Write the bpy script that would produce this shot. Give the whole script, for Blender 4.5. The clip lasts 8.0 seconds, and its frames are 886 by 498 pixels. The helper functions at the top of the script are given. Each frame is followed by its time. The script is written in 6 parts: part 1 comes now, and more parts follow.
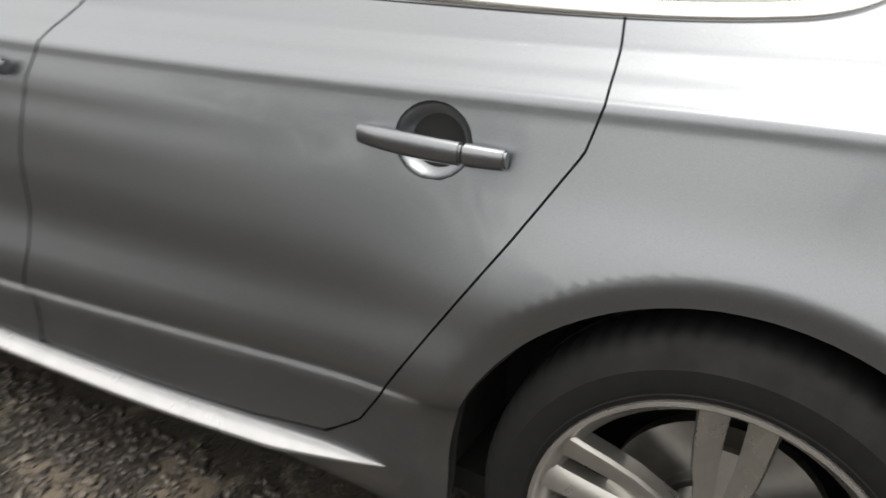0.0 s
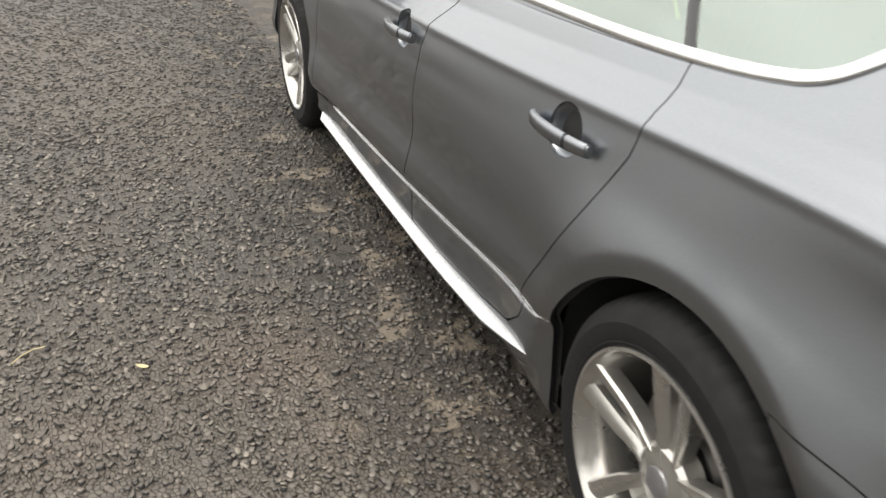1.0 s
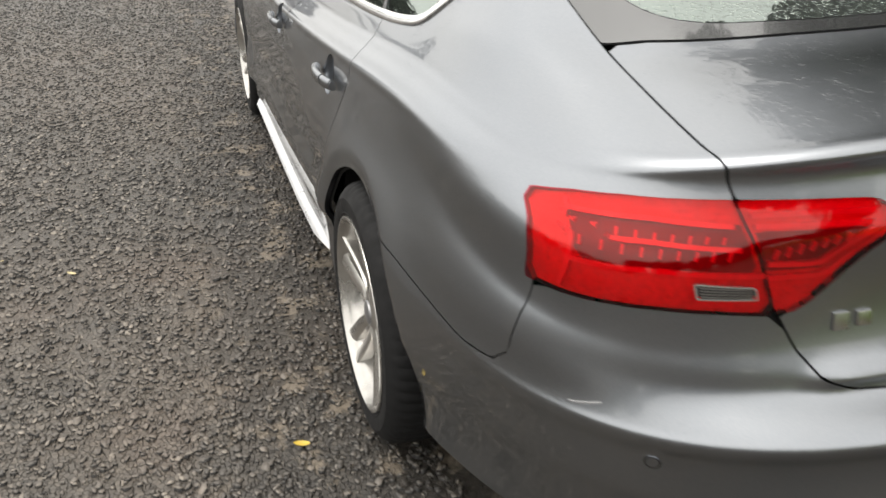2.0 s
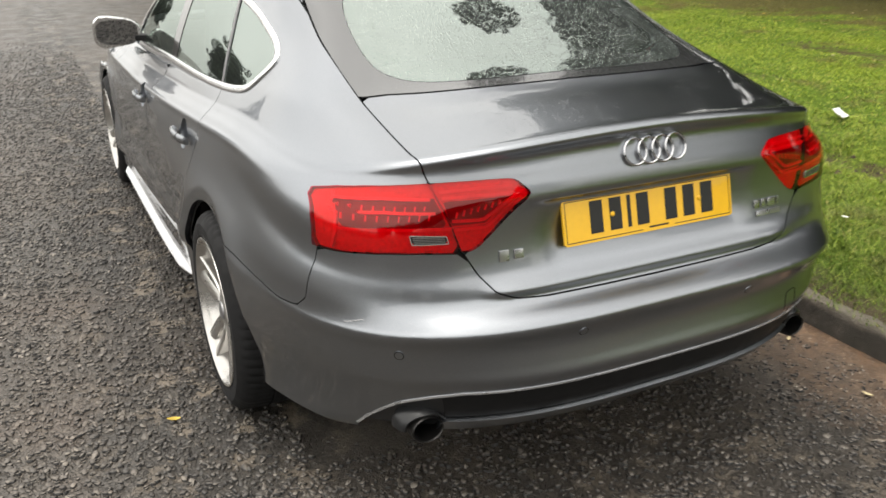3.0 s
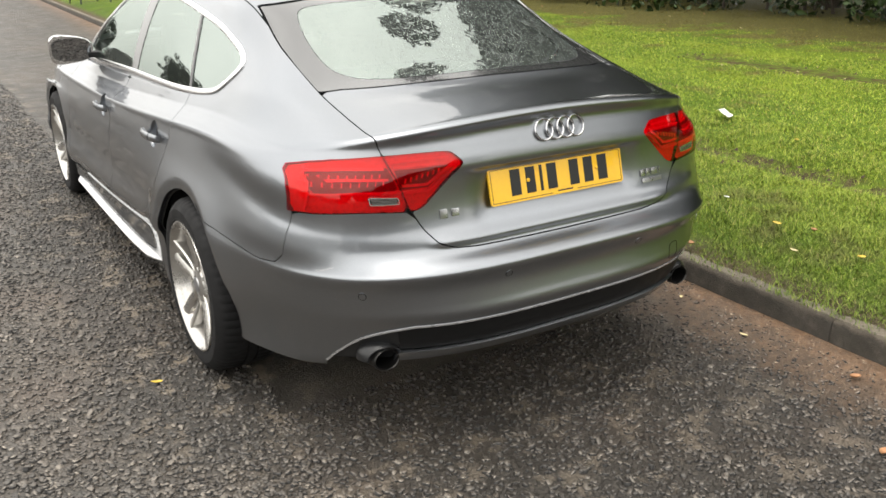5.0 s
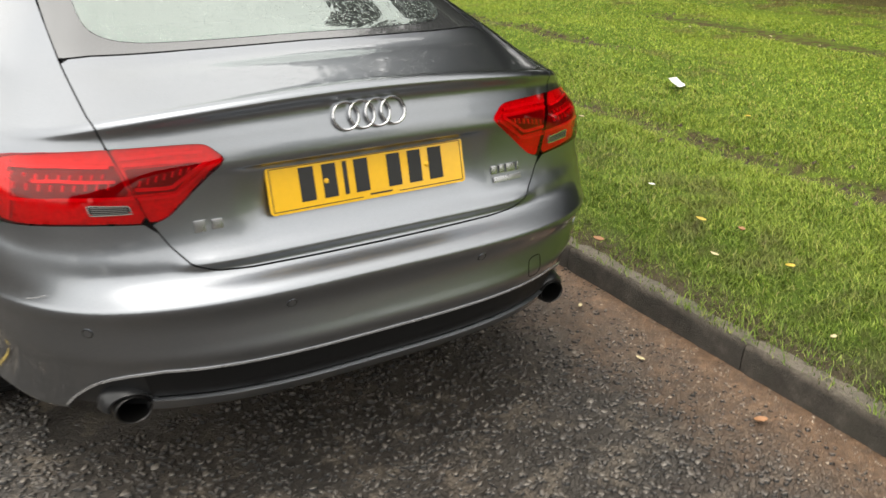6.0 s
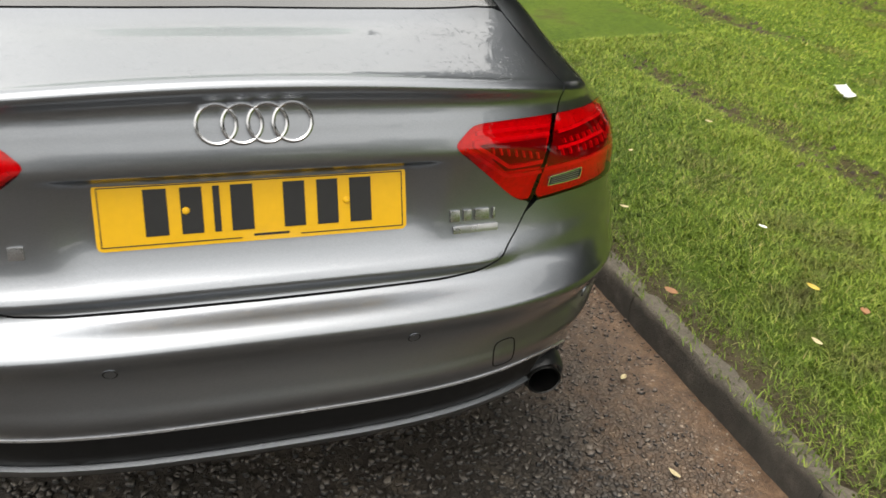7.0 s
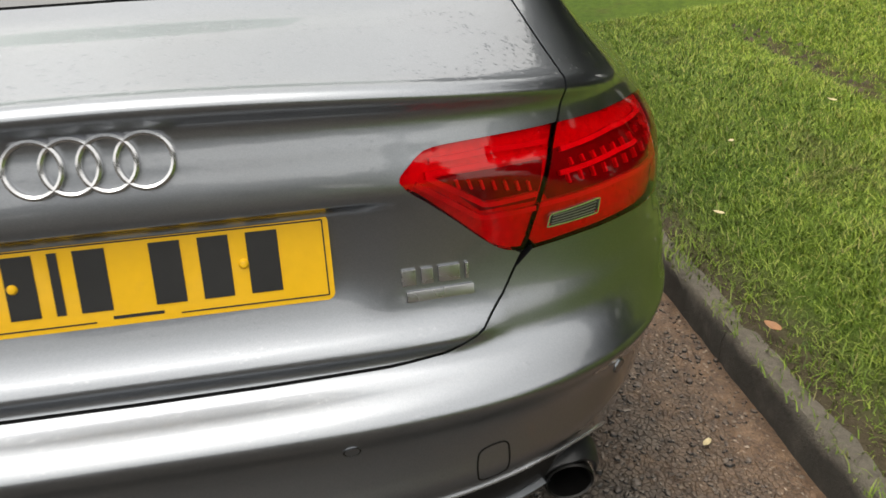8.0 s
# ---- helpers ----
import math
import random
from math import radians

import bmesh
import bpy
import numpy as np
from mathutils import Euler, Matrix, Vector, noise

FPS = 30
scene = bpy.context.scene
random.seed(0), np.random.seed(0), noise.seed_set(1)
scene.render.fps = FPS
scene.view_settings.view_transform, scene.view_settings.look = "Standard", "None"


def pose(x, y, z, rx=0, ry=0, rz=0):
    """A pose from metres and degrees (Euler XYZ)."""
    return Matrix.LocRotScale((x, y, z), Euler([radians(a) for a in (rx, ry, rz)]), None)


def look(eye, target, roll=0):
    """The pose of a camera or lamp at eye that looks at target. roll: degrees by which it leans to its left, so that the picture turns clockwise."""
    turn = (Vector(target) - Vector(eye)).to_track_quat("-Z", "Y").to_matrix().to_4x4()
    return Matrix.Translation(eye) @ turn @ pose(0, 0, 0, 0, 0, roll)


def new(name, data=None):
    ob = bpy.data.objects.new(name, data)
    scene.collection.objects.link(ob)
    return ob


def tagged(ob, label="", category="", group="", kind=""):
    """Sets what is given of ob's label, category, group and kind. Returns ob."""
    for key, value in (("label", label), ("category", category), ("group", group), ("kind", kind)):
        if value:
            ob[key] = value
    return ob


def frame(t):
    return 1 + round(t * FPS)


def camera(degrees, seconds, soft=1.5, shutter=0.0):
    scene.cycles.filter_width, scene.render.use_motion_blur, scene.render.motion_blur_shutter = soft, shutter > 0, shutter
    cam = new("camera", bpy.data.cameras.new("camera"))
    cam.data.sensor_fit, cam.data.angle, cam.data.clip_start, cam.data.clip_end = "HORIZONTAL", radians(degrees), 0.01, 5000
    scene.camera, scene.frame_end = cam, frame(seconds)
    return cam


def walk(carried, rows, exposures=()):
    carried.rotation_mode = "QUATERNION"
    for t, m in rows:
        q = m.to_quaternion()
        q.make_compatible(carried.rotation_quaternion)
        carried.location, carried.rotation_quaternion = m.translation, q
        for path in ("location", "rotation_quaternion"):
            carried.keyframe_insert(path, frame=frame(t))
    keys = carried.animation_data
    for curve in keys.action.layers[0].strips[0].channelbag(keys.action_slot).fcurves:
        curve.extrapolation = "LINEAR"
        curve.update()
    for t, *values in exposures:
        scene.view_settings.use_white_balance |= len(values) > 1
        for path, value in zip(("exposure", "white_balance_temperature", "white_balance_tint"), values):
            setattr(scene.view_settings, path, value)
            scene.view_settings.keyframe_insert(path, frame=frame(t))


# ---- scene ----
cam = camera(56.0, 8.0, 1.5, 0.25)
PATH = [
    (0, (-1.827, -0.025, 1.12), (-0.17, 0.75, 0.311), 4.5),
    (0.5, (-1.807, -0.399, 1.251), (-0.712, 0.961, 0.275), 3.3),
    (1, (-1.632, -0.85, 1.348), (-0.976, 0.782, 0.395), 1.5),
    (1.2, (-1.498, -1.017, 1.349), (-0.91, 0.655, 0.422), 0.6),
    (2.3, (-1.198, -1.981, 1.42), (-0.655, -0.27, 0.539), -0.2),
    (2.5, (-1.172, -2.13, 1.465), (-0.574, -0.426, 0.606), -0.6),
    (3, (-1.325, -2.465, 1.48), (-0.495, -0.8, 0.746), -0.3),
    (3.5, (-1.6, -2.759, 1.554), (-0.634, -1.128, 0.916), -0.2),
    (4, (-1.773, -2.987, 1.576), (-0.779, -1.362, 0.967), -0.7),
    (4.2, (-1.812, -3.026, 1.57), (-0.805, -1.406, 0.969), -0.7),
    (5.3, (-1.463, -2.79, 1.477), (-0.464, -1.221, 0.743), -0.4),
    (5.5, (-1.333, -2.755, 1.479), (-0.326, -1.202, 0.72), -0.5),
    (6, (-0.866, -2.648, 1.445), (0.116, -1.096, 0.654), 1.0),
    (6.5, (-0.487, -2.467, 1.41), (0.336, -0.837, 0.593), 4.3),
    (7, (-0.144, -2.272, 1.413), (0.471, -0.594, 0.515), 4.2),
    (7.5, (0.13, -2.101, 1.41), (0.519, -0.399, 0.435), 0.3),
    (8, (0.232, -1.892, 1.317), (0.55, -0.155, 0.379), -1.7),
]
walk(cam, [(t, look(eye, target, roll)) for t, eye, target, roll in PATH],
     [(0, -0.05), (0.5, 0.1), (1.0, 0.3), (2.5, 0.18), (4.0, 0.5), (5.5, 0.38), (7.0, 0.2), (8.0, 0.1)])

# ---- world and sun ----
world = bpy.data.worlds.new("overcast_sky")
scene.world = world
world.use_nodes = True
wn = world.node_tree.nodes
wl = world.node_tree.links
sky = wn.new("ShaderNodeTexSky")
sky.sky_type = "NISHITA"
sky.sun_disc = False
sky.sun_elevation = radians(77)
sky.sun_rotation = radians(252)
sky.dust_density = 4.0
sky.ozone_density = 0.6
haze = wn.new("ShaderNodeHueSaturation")
haze.inputs["Saturation"].default_value = 0.14
wl.new(sky.outputs[0], haze.inputs["Color"])
# thin bright cloud all over, a little brighter overhead
way = wn.new("ShaderNodeTexCoord")
axis = wn.new("ShaderNodeSeparateXYZ")
wl.new(way.outputs["Generated"], axis.inputs[0])
lift = wn.new("ShaderNodeMapRange")
lift.inputs["From Min"].default_value, lift.inputs["From Max"].default_value = 0.0, 1.0
lift.inputs["To Min"].default_value, lift.inputs["To Max"].default_value = 2.05, 2.25
wl.new(axis.outputs[2], lift.inputs["Value"])
clouds = wn.new("ShaderNodeTexNoise")
clouds.inputs["Scale"].default_value, clouds.inputs["Detail"].default_value = 2.2, 5.0
wl.new(way.outputs["Generated"], clouds.inputs["Vector"])
patch = wn.new("ShaderNodeMapRange")
patch.inputs["From Min"].default_value, patch.inputs["From Max"].default_value = 0.3, 0.7
patch.inputs["To Min"].default_value, patch.inputs["To Max"].default_value = 0.8, 1.2
wl.new(clouds.outputs["Fac"], patch.inputs["Value"])
both = wn.new("ShaderNodeMath")
both.operation = "MULTIPLY"
wl.new(lift.outputs[0], both.inputs[0])
wl.new(patch.outputs[0], both.inputs[1])
cover = wn.new("ShaderNodeVectorMath")
cover.operation = "SCALE"
veil = wn.new("ShaderNodeMix")
veil.data_type = "RGBA"
veil.inputs[0].default_value = 0.6
wl.new(haze.outputs[0], veil.inputs[6])
veil.inputs[7].default_value = (5.7, 5.8, 5.9, 1)
wl.new(veil.outputs[2], cover.inputs[0])
wl.new(both.outputs[0], cover.inputs["Scale"])
warm = wn.new("ShaderNodeVectorMath")
warm.operation = "MULTIPLY"
warm.inputs[1].default_value = (1.04, 1.0, 0.93)
wl.new(cover.outputs[0], warm.inputs[0])
wl.new(warm.outputs[0], wn["Background"].inputs["Color"])
wn["Background"].inputs["Strength"].default_value = 0.15
sun = new("sun", bpy.data.lights.new("sun", "SUN"))
sun.data.energy = 0.6
sun.data.angle = radians(28)
sun.data.color = (1.0, 0.97, 0.92)
sun.matrix_world = look((-3.0, -1.0, 14), (0, 0, 0))


# ---- materials ----
class Mat:
    """A small node-tree writer."""

    def __init__(self, name):
        self.mat = bpy.data.materials.new(name)
        self.mat.use_nodes = True
        self.tree = self.mat.node_tree
        self.bsdf = self.tree.nodes["Principled BSDF"]
        self.coord = None

    def node(self, kind, **inputs):
        n = self.tree.nodes.new(kind)
        for key, value in inputs.items():
            self.put(n.inputs[key.replace("_", " ")], value)
        return n

    def put(self, socket, value):
        if isinstance(value, bpy.types.NodeSocket):
            self.tree.links.new(value, socket)
        else:
            socket.default_value = value

    def set(self, **inputs):
        for key, value in inputs.items():
            self.put(self.bsdf.inputs[key.replace("_", " ")], value)
        return self

    def place(self):
        if self.coord is None:
            self.coord = self.tree.nodes.new("ShaderNodeTexCoord").outputs["Object"]
        return self.coord

    def noise(self, scale, detail=4.0, rough=0.55, at=None):
        n = self.node("ShaderNodeTexNoise", Scale=scale, Detail=detail, Roughness=rough)
        self.put(n.inputs["Vector"], at or self.place())
        return n.outputs["Fac"]

    def cells(self, scale, feature="F1", randomness=1.0, out="Distance", at=None):
        n = self.node("ShaderNodeTexVoronoi", Scale=scale, Randomness=randomness)
        n.feature = feature
        self.put(n.inputs["Vector"], at or self.place())
        return n.outputs[out]

    def ramp(self, fac, *stops):
        n = self.node("ShaderNodeValToRGB")
        while len(n.color_ramp.elements) < len(stops):
            n.color_ramp.elements.new(0.5)
        for e, (p, c) in zip(n.color_ramp.elements, stops):
            e.position = p
            e.color = (c, c, c, 1) if isinstance(c, (int, float)) else (*c, 1)
        self.put(n.inputs["Fac"], fac)
        return n.outputs["Color"]

    def mix(self, fac, a, b, blend="MIX"):
        n = self.tree.nodes.new("ShaderNodeMix")
        n.data_type = "RGBA"
        n.blend_type = blend
        for socket, value in ((n.inputs[0], fac), (n.inputs[6], a), (n.inputs[7], b)):
            if isinstance(value, tuple) and len(value) == 3:
                value = (*value, 1)
            self.put(socket, value)
        return n.outputs[2]

    def math(self, op, a, b=0.0, clamp=False):
        n = self.tree.nodes.new("ShaderNodeMath")
        n.operation = op
        n.use_clamp = clamp
        self.put(n.inputs[0], a)
        self.put(n.inputs[1], b)
        return n.outputs[0]

    def axes(self):
        n = self.node("ShaderNodeSeparateXYZ")
        self.put(n.inputs[0], self.place())
        return n.outputs

    def bump(self, height, distance=0.002, strength=1.0, under=None):
        n = self.node("ShaderNodeBump", Height=height, Distance=distance, Strength=strength)
        if under is not None:
            self.put(n.inputs["Normal"], under)
        self.put(self.bsdf.inputs["Normal"], n.outputs[0])
        return n.outputs[0]


def plain(name, color, rough=0.5, metal=0.0, grain=0.0, scale=40.0, coat=0.0, spread=0.12, spec=0.5):
    """A plain surface with slight mottling and fine relief."""
    m = Mat(name)
    low = tuple(c * (1 - spread) for c in color)
    high = tuple(min(1, c * (1 + spread)) for c in color)
    f = m.noise(scale)
    m.set(Base_Color=m.ramp(f, (0.3, low), (0.7, high)), Metallic=metal, Coat_Weight=coat, Specular_IOR_Level=spec)
    m.set(Roughness=m.ramp(m.noise(scale * 0.3), (0.3, rough * 0.85), (0.7, min(1, rough * 1.15))))
    if grain:
        m.bump(m.noise(scale * 12), 0.002, grain)
    return m.mat


def paint_material():
    """Metal flakes in a grey base under a clear coat, with dust and beads of rain."""
    m = Mat("grey_metallic_paint")
    t = m.tree
    t.nodes.remove(m.bsdf)
    fl = m.node("ShaderNodeSeparateColor")
    m.put(fl.inputs[0], m.cells(900, out="Color"))
    base = m.ramp(fl.outputs[0], (0.0, (0.259, 0.274, 0.297)), (1.0, (0.291, 0.307, 0.331)))
    base = m.mix(m.ramp(m.noise(3.0, 6), (0.45, 0.0), (0.8, 0.25)), base, (0.30, 0.297, 0.29))
    flakes = m.node("ShaderNodeBsdfGlossy", Color=base, Roughness=0.39)
    flakes.distribution = "BECKMANN"
    body = m.node("ShaderNodeBsdfDiffuse", Color=m.mix(0.5, base, (0.05, 0.052, 0.056)))
    under = m.node("ShaderNodeMixShader", Fac=0.06)
    t.links.new(flakes.outputs[0], under.inputs[1])
    t.links.new(body.outputs[0], under.inputs[2])
    coat = m.node("ShaderNodeBsdfGlossy", Color=(1, 1, 1, 1), Roughness=m.ramp(m.noise(5.0, 5), (0.35, 0.025), (0.75, 0.06)))
    # beads of rain, on the faces that look up
    up = m.node("ShaderNodeSeparateXYZ")
    m.put(up.inputs[0], t.nodes.new("ShaderNodeNewGeometry").outputs["Normal"])
    wet = m.ramp(up.outputs[2], (0.25, 0.0), (0.55, 1.0))
    bead = m.ramp(m.cells(95), (0.10, 1.0), (0.34, 0.0))
    some = m.ramp(m.noise(18, 2), (0.42, 0.0), (0.6, 1.0))
    n = m.node("ShaderNodeBump", Distance=0.0016, Strength=0.5)
    m.put(n.inputs["Height"], m.math("MULTIPLY", m.math("MULTIPLY", bead, some), wet))
    t.links.new(n.outputs[0], coat.inputs["Normal"])
    top = m.node("ShaderNodeMixShader")
    facing = m.node("ShaderNodeLayerWeight", Blend=0.5).outputs["Facing"]
    t.links.new(m.math("ADD", m.math("MULTIPLY", m.math("POWER", facing, 5.0), 0.95), 0.045), top.inputs[0])
    t.links.new(under.outputs[0], top.inputs[1])
    t.links.new(coat.outputs[0], top.inputs[2])
    t.links.new(top.outputs[0], t.nodes["Material Output"].inputs["Surface"])
    return m.mat


def glass_material(name, tint, beads=False, index=2.0, mist=0.0):
    """A thin pane: tinted see-through with a mirror gloss, and a film of mist."""
    m = Mat(name)
    t = m.tree
    t.nodes.remove(m.bsdf)
    clear = m.node("ShaderNodeBsdfTransparent", Color=(*tint, 1))
    gloss = m.node("ShaderNodeBsdfGlossy", Color=(0.90, 1.0, 0.94, 1), Roughness=0.01)
    film = m.node("ShaderNodeBsdfDiffuse", Color=(0.62, 0.70, 0.66, 1))
    haze_mix = m.node("ShaderNodeMixShader", Fac=mist)
    t.links.new(clear.outputs[0], haze_mix.inputs[1])
    t.links.new(film.outputs[0], haze_mix.inputs[2])
    fres = m.node("ShaderNodeFresnel", IOR=index)
    mix = m.node("ShaderNodeMixShader")
    t.links.new(fres.outputs[0], mix.inputs[0])
    t.links.new(haze_mix.outputs[0], mix.inputs[1])
    t.links.new(gloss.outputs[0], mix.inputs[2])
    t.links.new(mix.outputs[0], t.nodes["Material Output"].inputs["Surface"])
    if beads:
        bead = m.ramp(m.cells(150), (0.12, 1.0), (0.36, 0.0))
        some = m.ramp(m.noise(14, 3), (0.28, 0.0), (0.5, 1.0))
        n = m.node("ShaderNodeBump", Height=m.math("MULTIPLY", bead, some), Distance=0.0014, Strength=0.85)
        t.links.new(n.outputs[0], gloss.inputs["Normal"])
    return m.mat


def road_dirt_and_shade(m, col):
    """Silt that rain has left by the car, damp dark tarmac between with the car's shade painted in, and soil in the
    gutter. Gives the colour and how thick the silt and soil lie.
    """
    ax = m.axes()
    x, y = ax[0], ax[1]
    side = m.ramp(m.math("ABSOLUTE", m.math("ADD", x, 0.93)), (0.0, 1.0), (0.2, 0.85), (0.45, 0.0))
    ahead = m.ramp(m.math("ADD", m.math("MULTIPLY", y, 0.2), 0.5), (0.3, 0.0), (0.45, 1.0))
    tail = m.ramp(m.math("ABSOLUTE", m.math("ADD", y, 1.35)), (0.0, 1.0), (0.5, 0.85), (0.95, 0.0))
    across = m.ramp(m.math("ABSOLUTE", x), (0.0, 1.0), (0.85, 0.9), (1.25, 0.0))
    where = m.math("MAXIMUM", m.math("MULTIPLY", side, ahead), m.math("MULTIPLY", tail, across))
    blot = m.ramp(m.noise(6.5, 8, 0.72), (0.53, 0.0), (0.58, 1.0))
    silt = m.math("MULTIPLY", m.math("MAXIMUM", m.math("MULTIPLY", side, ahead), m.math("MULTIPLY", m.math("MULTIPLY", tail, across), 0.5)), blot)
    # damp tarmac; the car's shadow is painted into this dark as well
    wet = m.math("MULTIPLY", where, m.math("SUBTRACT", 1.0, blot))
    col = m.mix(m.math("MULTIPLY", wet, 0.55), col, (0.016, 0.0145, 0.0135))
    siltcol = m.ramp(m.noise(60, 4), (0.3, (0.12, 0.102, 0.080)), (0.7, (0.23, 0.200, 0.162)))
    col = m.mix(m.math("MULTIPLY", silt, 0.78), col, siltcol)
    gut = m.math("SUBTRACT", m.math("ADD", m.math("MULTIPLY", y, 0.028), 1.25), x)
    soil = m.ramp(m.math("ADD", gut, m.math("MULTIPLY", m.noise(5, 6, 0.65), 0.75)), (0.40, 1.0), (0.84, 0.0))
    crumb = m.math("ADD", m.math("MULTIPLY", m.noise(22, 7, 0.75), 0.55), m.math("MULTIPLY", m.noise(170, 5, 0.8), 0.45))
    soilcol = m.ramp(crumb, (0.38, (0.030, 0.018, 0.011)), (0.47, (0.100, 0.060, 0.035)), (0.56, (0.185, 0.117, 0.070)), (0.66, (0.32, 0.225, 0.15)))
    col = m.mix(m.math("MULTIPLY", soil, 0.95), col, soilcol)
    col = m.mix(1.0, col, (1.05, 0.99, 0.90), "MULTIPLY")
    return col, m.math("MAXIMUM", silt, m.math("MULTIPLY", soil, 0.92))


def worn(m, col):
    """Paler and rustier patches of the road."""
    pale = m.ramp(m.noise(0.8, 6, 0.6), (0.42, 0.0), (0.7, 1.0))
    col = m.mix(m.math("MULTIPLY", pale, 0.55), col, (0.135, 0.113, 0.094))
    rust = m.ramp(m.noise(1.7, 5, 0.6), (0.55, 0.0), (0.75, 0.35))
    return m.mix(rust, col, (0.10, 0.066, 0.050))


def asphalt_material():
    m = Mat("chipped_tarmac")
    tone = m.cells(75, out="Color")
    sep = m.node("ShaderNodeSeparateColor")
    m.put(sep.inputs[0], tone)
    edge = m.cells(75, "DISTANCE_TO_EDGE")
    stone = m.ramp(sep.outputs[0], (0.0, (0.043, 0.038, 0.033)), (0.5, (0.072, 0.064, 0.055)), (0.85, (0.108, 0.096, 0.083)), (1.0, (0.15, 0.134, 0.116)))
    stone = m.mix(0.4, stone, m.ramp(m.noise(240, 3, 0.7), (0.3, 0.045), (0.7, 0.095)))
    pit = m.ramp(edge, (0.0, 1.0), (0.075, 0.0))
    col = m.mix(m.math("MULTIPLY", pit, 0.7), stone, (0.012, 0.011, 0.010))
    col = worn(m, col)
    col, thick = road_dirt_and_shade(m, col)
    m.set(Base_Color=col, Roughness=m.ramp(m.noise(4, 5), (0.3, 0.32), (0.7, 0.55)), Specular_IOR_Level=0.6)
    h = m.math("SUBTRACT", m.math("MULTIPLY", sep.outputs[1], 0.5), pit)
    h = m.math("MULTIPLY", h, m.math("SUBTRACT", 1.0, m.math("MULTIPLY", thick, 0.93)))
    m.bump(m.math("ADD", h, m.math("MULTIPLY", m.noise(320, 3), 0.35)), 0.007, 1.0)
    return m.mat


def chip_material():
    m = Mat("stone_chippings")
    r = m.tree.nodes.new("ShaderNodeNewGeometry").outputs["Random Per Island"]
    col = m.ramp(r, (0.0, (0.036, 0.032, 0.028)), (0.5, (0.098, 0.088, 0.077)), (0.85, (0.175, 0.157, 0.136)), (1.0, (0.29, 0.262, 0.228)))
    col = m.mix(0.25, col, m.ramp(m.noise(150, 4, 0.7), (0.3, 0.04), (0.7, 0.16)))
    col = worn(m, col)
    dirty_shaded, thick = road_dirt_and_shade(m, col)
    col = m.mix(0.6, col, dirty_shaded)
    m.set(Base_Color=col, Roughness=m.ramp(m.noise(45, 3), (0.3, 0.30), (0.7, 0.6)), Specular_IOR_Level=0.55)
    m.bump(m.noise(400, 3), 0.0015, 0.6)
    return m.mat


RUTS = ((2.60, -2.5, 2.2, 0.13), (3.87, 2.2, 7.5, 0.14), (5.5, 0.8, 3.6, 0.18))


def rutted(m):
    """Where wheels have torn the turf: lines beside the kerb, ragged."""
    ax = m.axes()
    total = None
    for x0, y0, y1, half_w in RUTS:
        wob = m.math("MULTIPLY", m.math("SUBTRACT", m.noise(1.6, 3), 0.5), 0.35)
        d = m.math("ABSOLUTE", m.math("ADD", m.math("SUBTRACT", ax[0], x0), wob))
        line = m.math("SUBTRACT", 1.0, m.math("DIVIDE", d, half_w), True)
        mid, reach = (y0 + y1) / 2, (y1 - y0) / 2
        ends = m.math("MULTIPLY", m.math("SUBTRACT", 1.0, m.math("DIVIDE", m.math("ABSOLUTE", m.math("SUBTRACT", ax[1], mid)), reach), True), 4.0, True)
        k = m.math("MULTIPLY", line, ends)
        total = k if total is None else m.math("MAXIMUM", total, k)
    return m.math("MULTIPLY", m.math("MULTIPLY", total, 2.2, True), m.ramp(m.noise(9, 6, 0.7), (0.40, 0.0), (0.56, 1.0)))


def lush(m, col):
    """Wet dark grass near the kerb, thinner and yellower further off."""
    x = m.math("ADD", m.math("MULTIPLY", m.axes()[0], 0.2), m.math("MULTIPLY", m.noise(0.9, 4), 0.25))
    tone = m.ramp(x, (0.40, (0.78, 0.86, 0.78)), (0.62, (1.2, 1.22, 1.05)), (0.95, (1.42, 1.42, 1.05)))
    return m.mix(1.0, col, tone, "MULTIPLY")


def turf_material():
    m = Mat("turf")
    a = m.noise(1.3, 6)
    b = m.noise(26, 6, 0.7)
    col = m.ramp(b, (0.3, (0.035, 0.062, 0.007)), (0.6, (0.078, 0.122, 0.012)), (0.8, (0.12, 0.165, 0.020)))
    col = m.mix(m.ramp(a, (0.4, 0.0), (0.75, 0.55)), col, (0.125, 0.165, 0.019))
    # bare patches; towards the hedge the added brown also paints the trees' shade
    far = m.ramp(m.math("MULTIPLY", m.axes()[0], 0.1), (0.62, 0.0), (0.88, 0.34))
    bare_and_shade = m.ramp(m.math("ADD", m.noise(1.6, 6, 0.65), far), (0.56, 0.0), (0.70, 0.8))
    col = m.mix(bare_and_shade, col, (0.070, 0.052, 0.026))
    mud = m.ramp(m.noise(22, 6, 0.7), (0.3, (0.028, 0.021, 0.012)), (0.7, (0.085, 0.065, 0.036)))
    col = m.mix(rutted(m), col, mud)
    ax = m.axes()
    rim = m.math("SUBTRACT", m.math("SUBTRACT", ax[0], m.math("MULTIPLY", ax[1], 0.028)), 1.38)
    rim = m.math("ADD", rim, m.math("MULTIPLY", m.noise(6, 5, 0.7), 0.16))
    col = m.mix(m.ramp(rim, (0.08, 1.0), (0.22, 0.0)), col, (0.09, 0.066, 0.043))
    m.set(Base_Color=lush(m, col), Roughness=0.85, Specular_IOR_Level=0.2)
    m.bump(m.noise(90, 5, 0.7), 0.02, 0.8)
    return m.mat


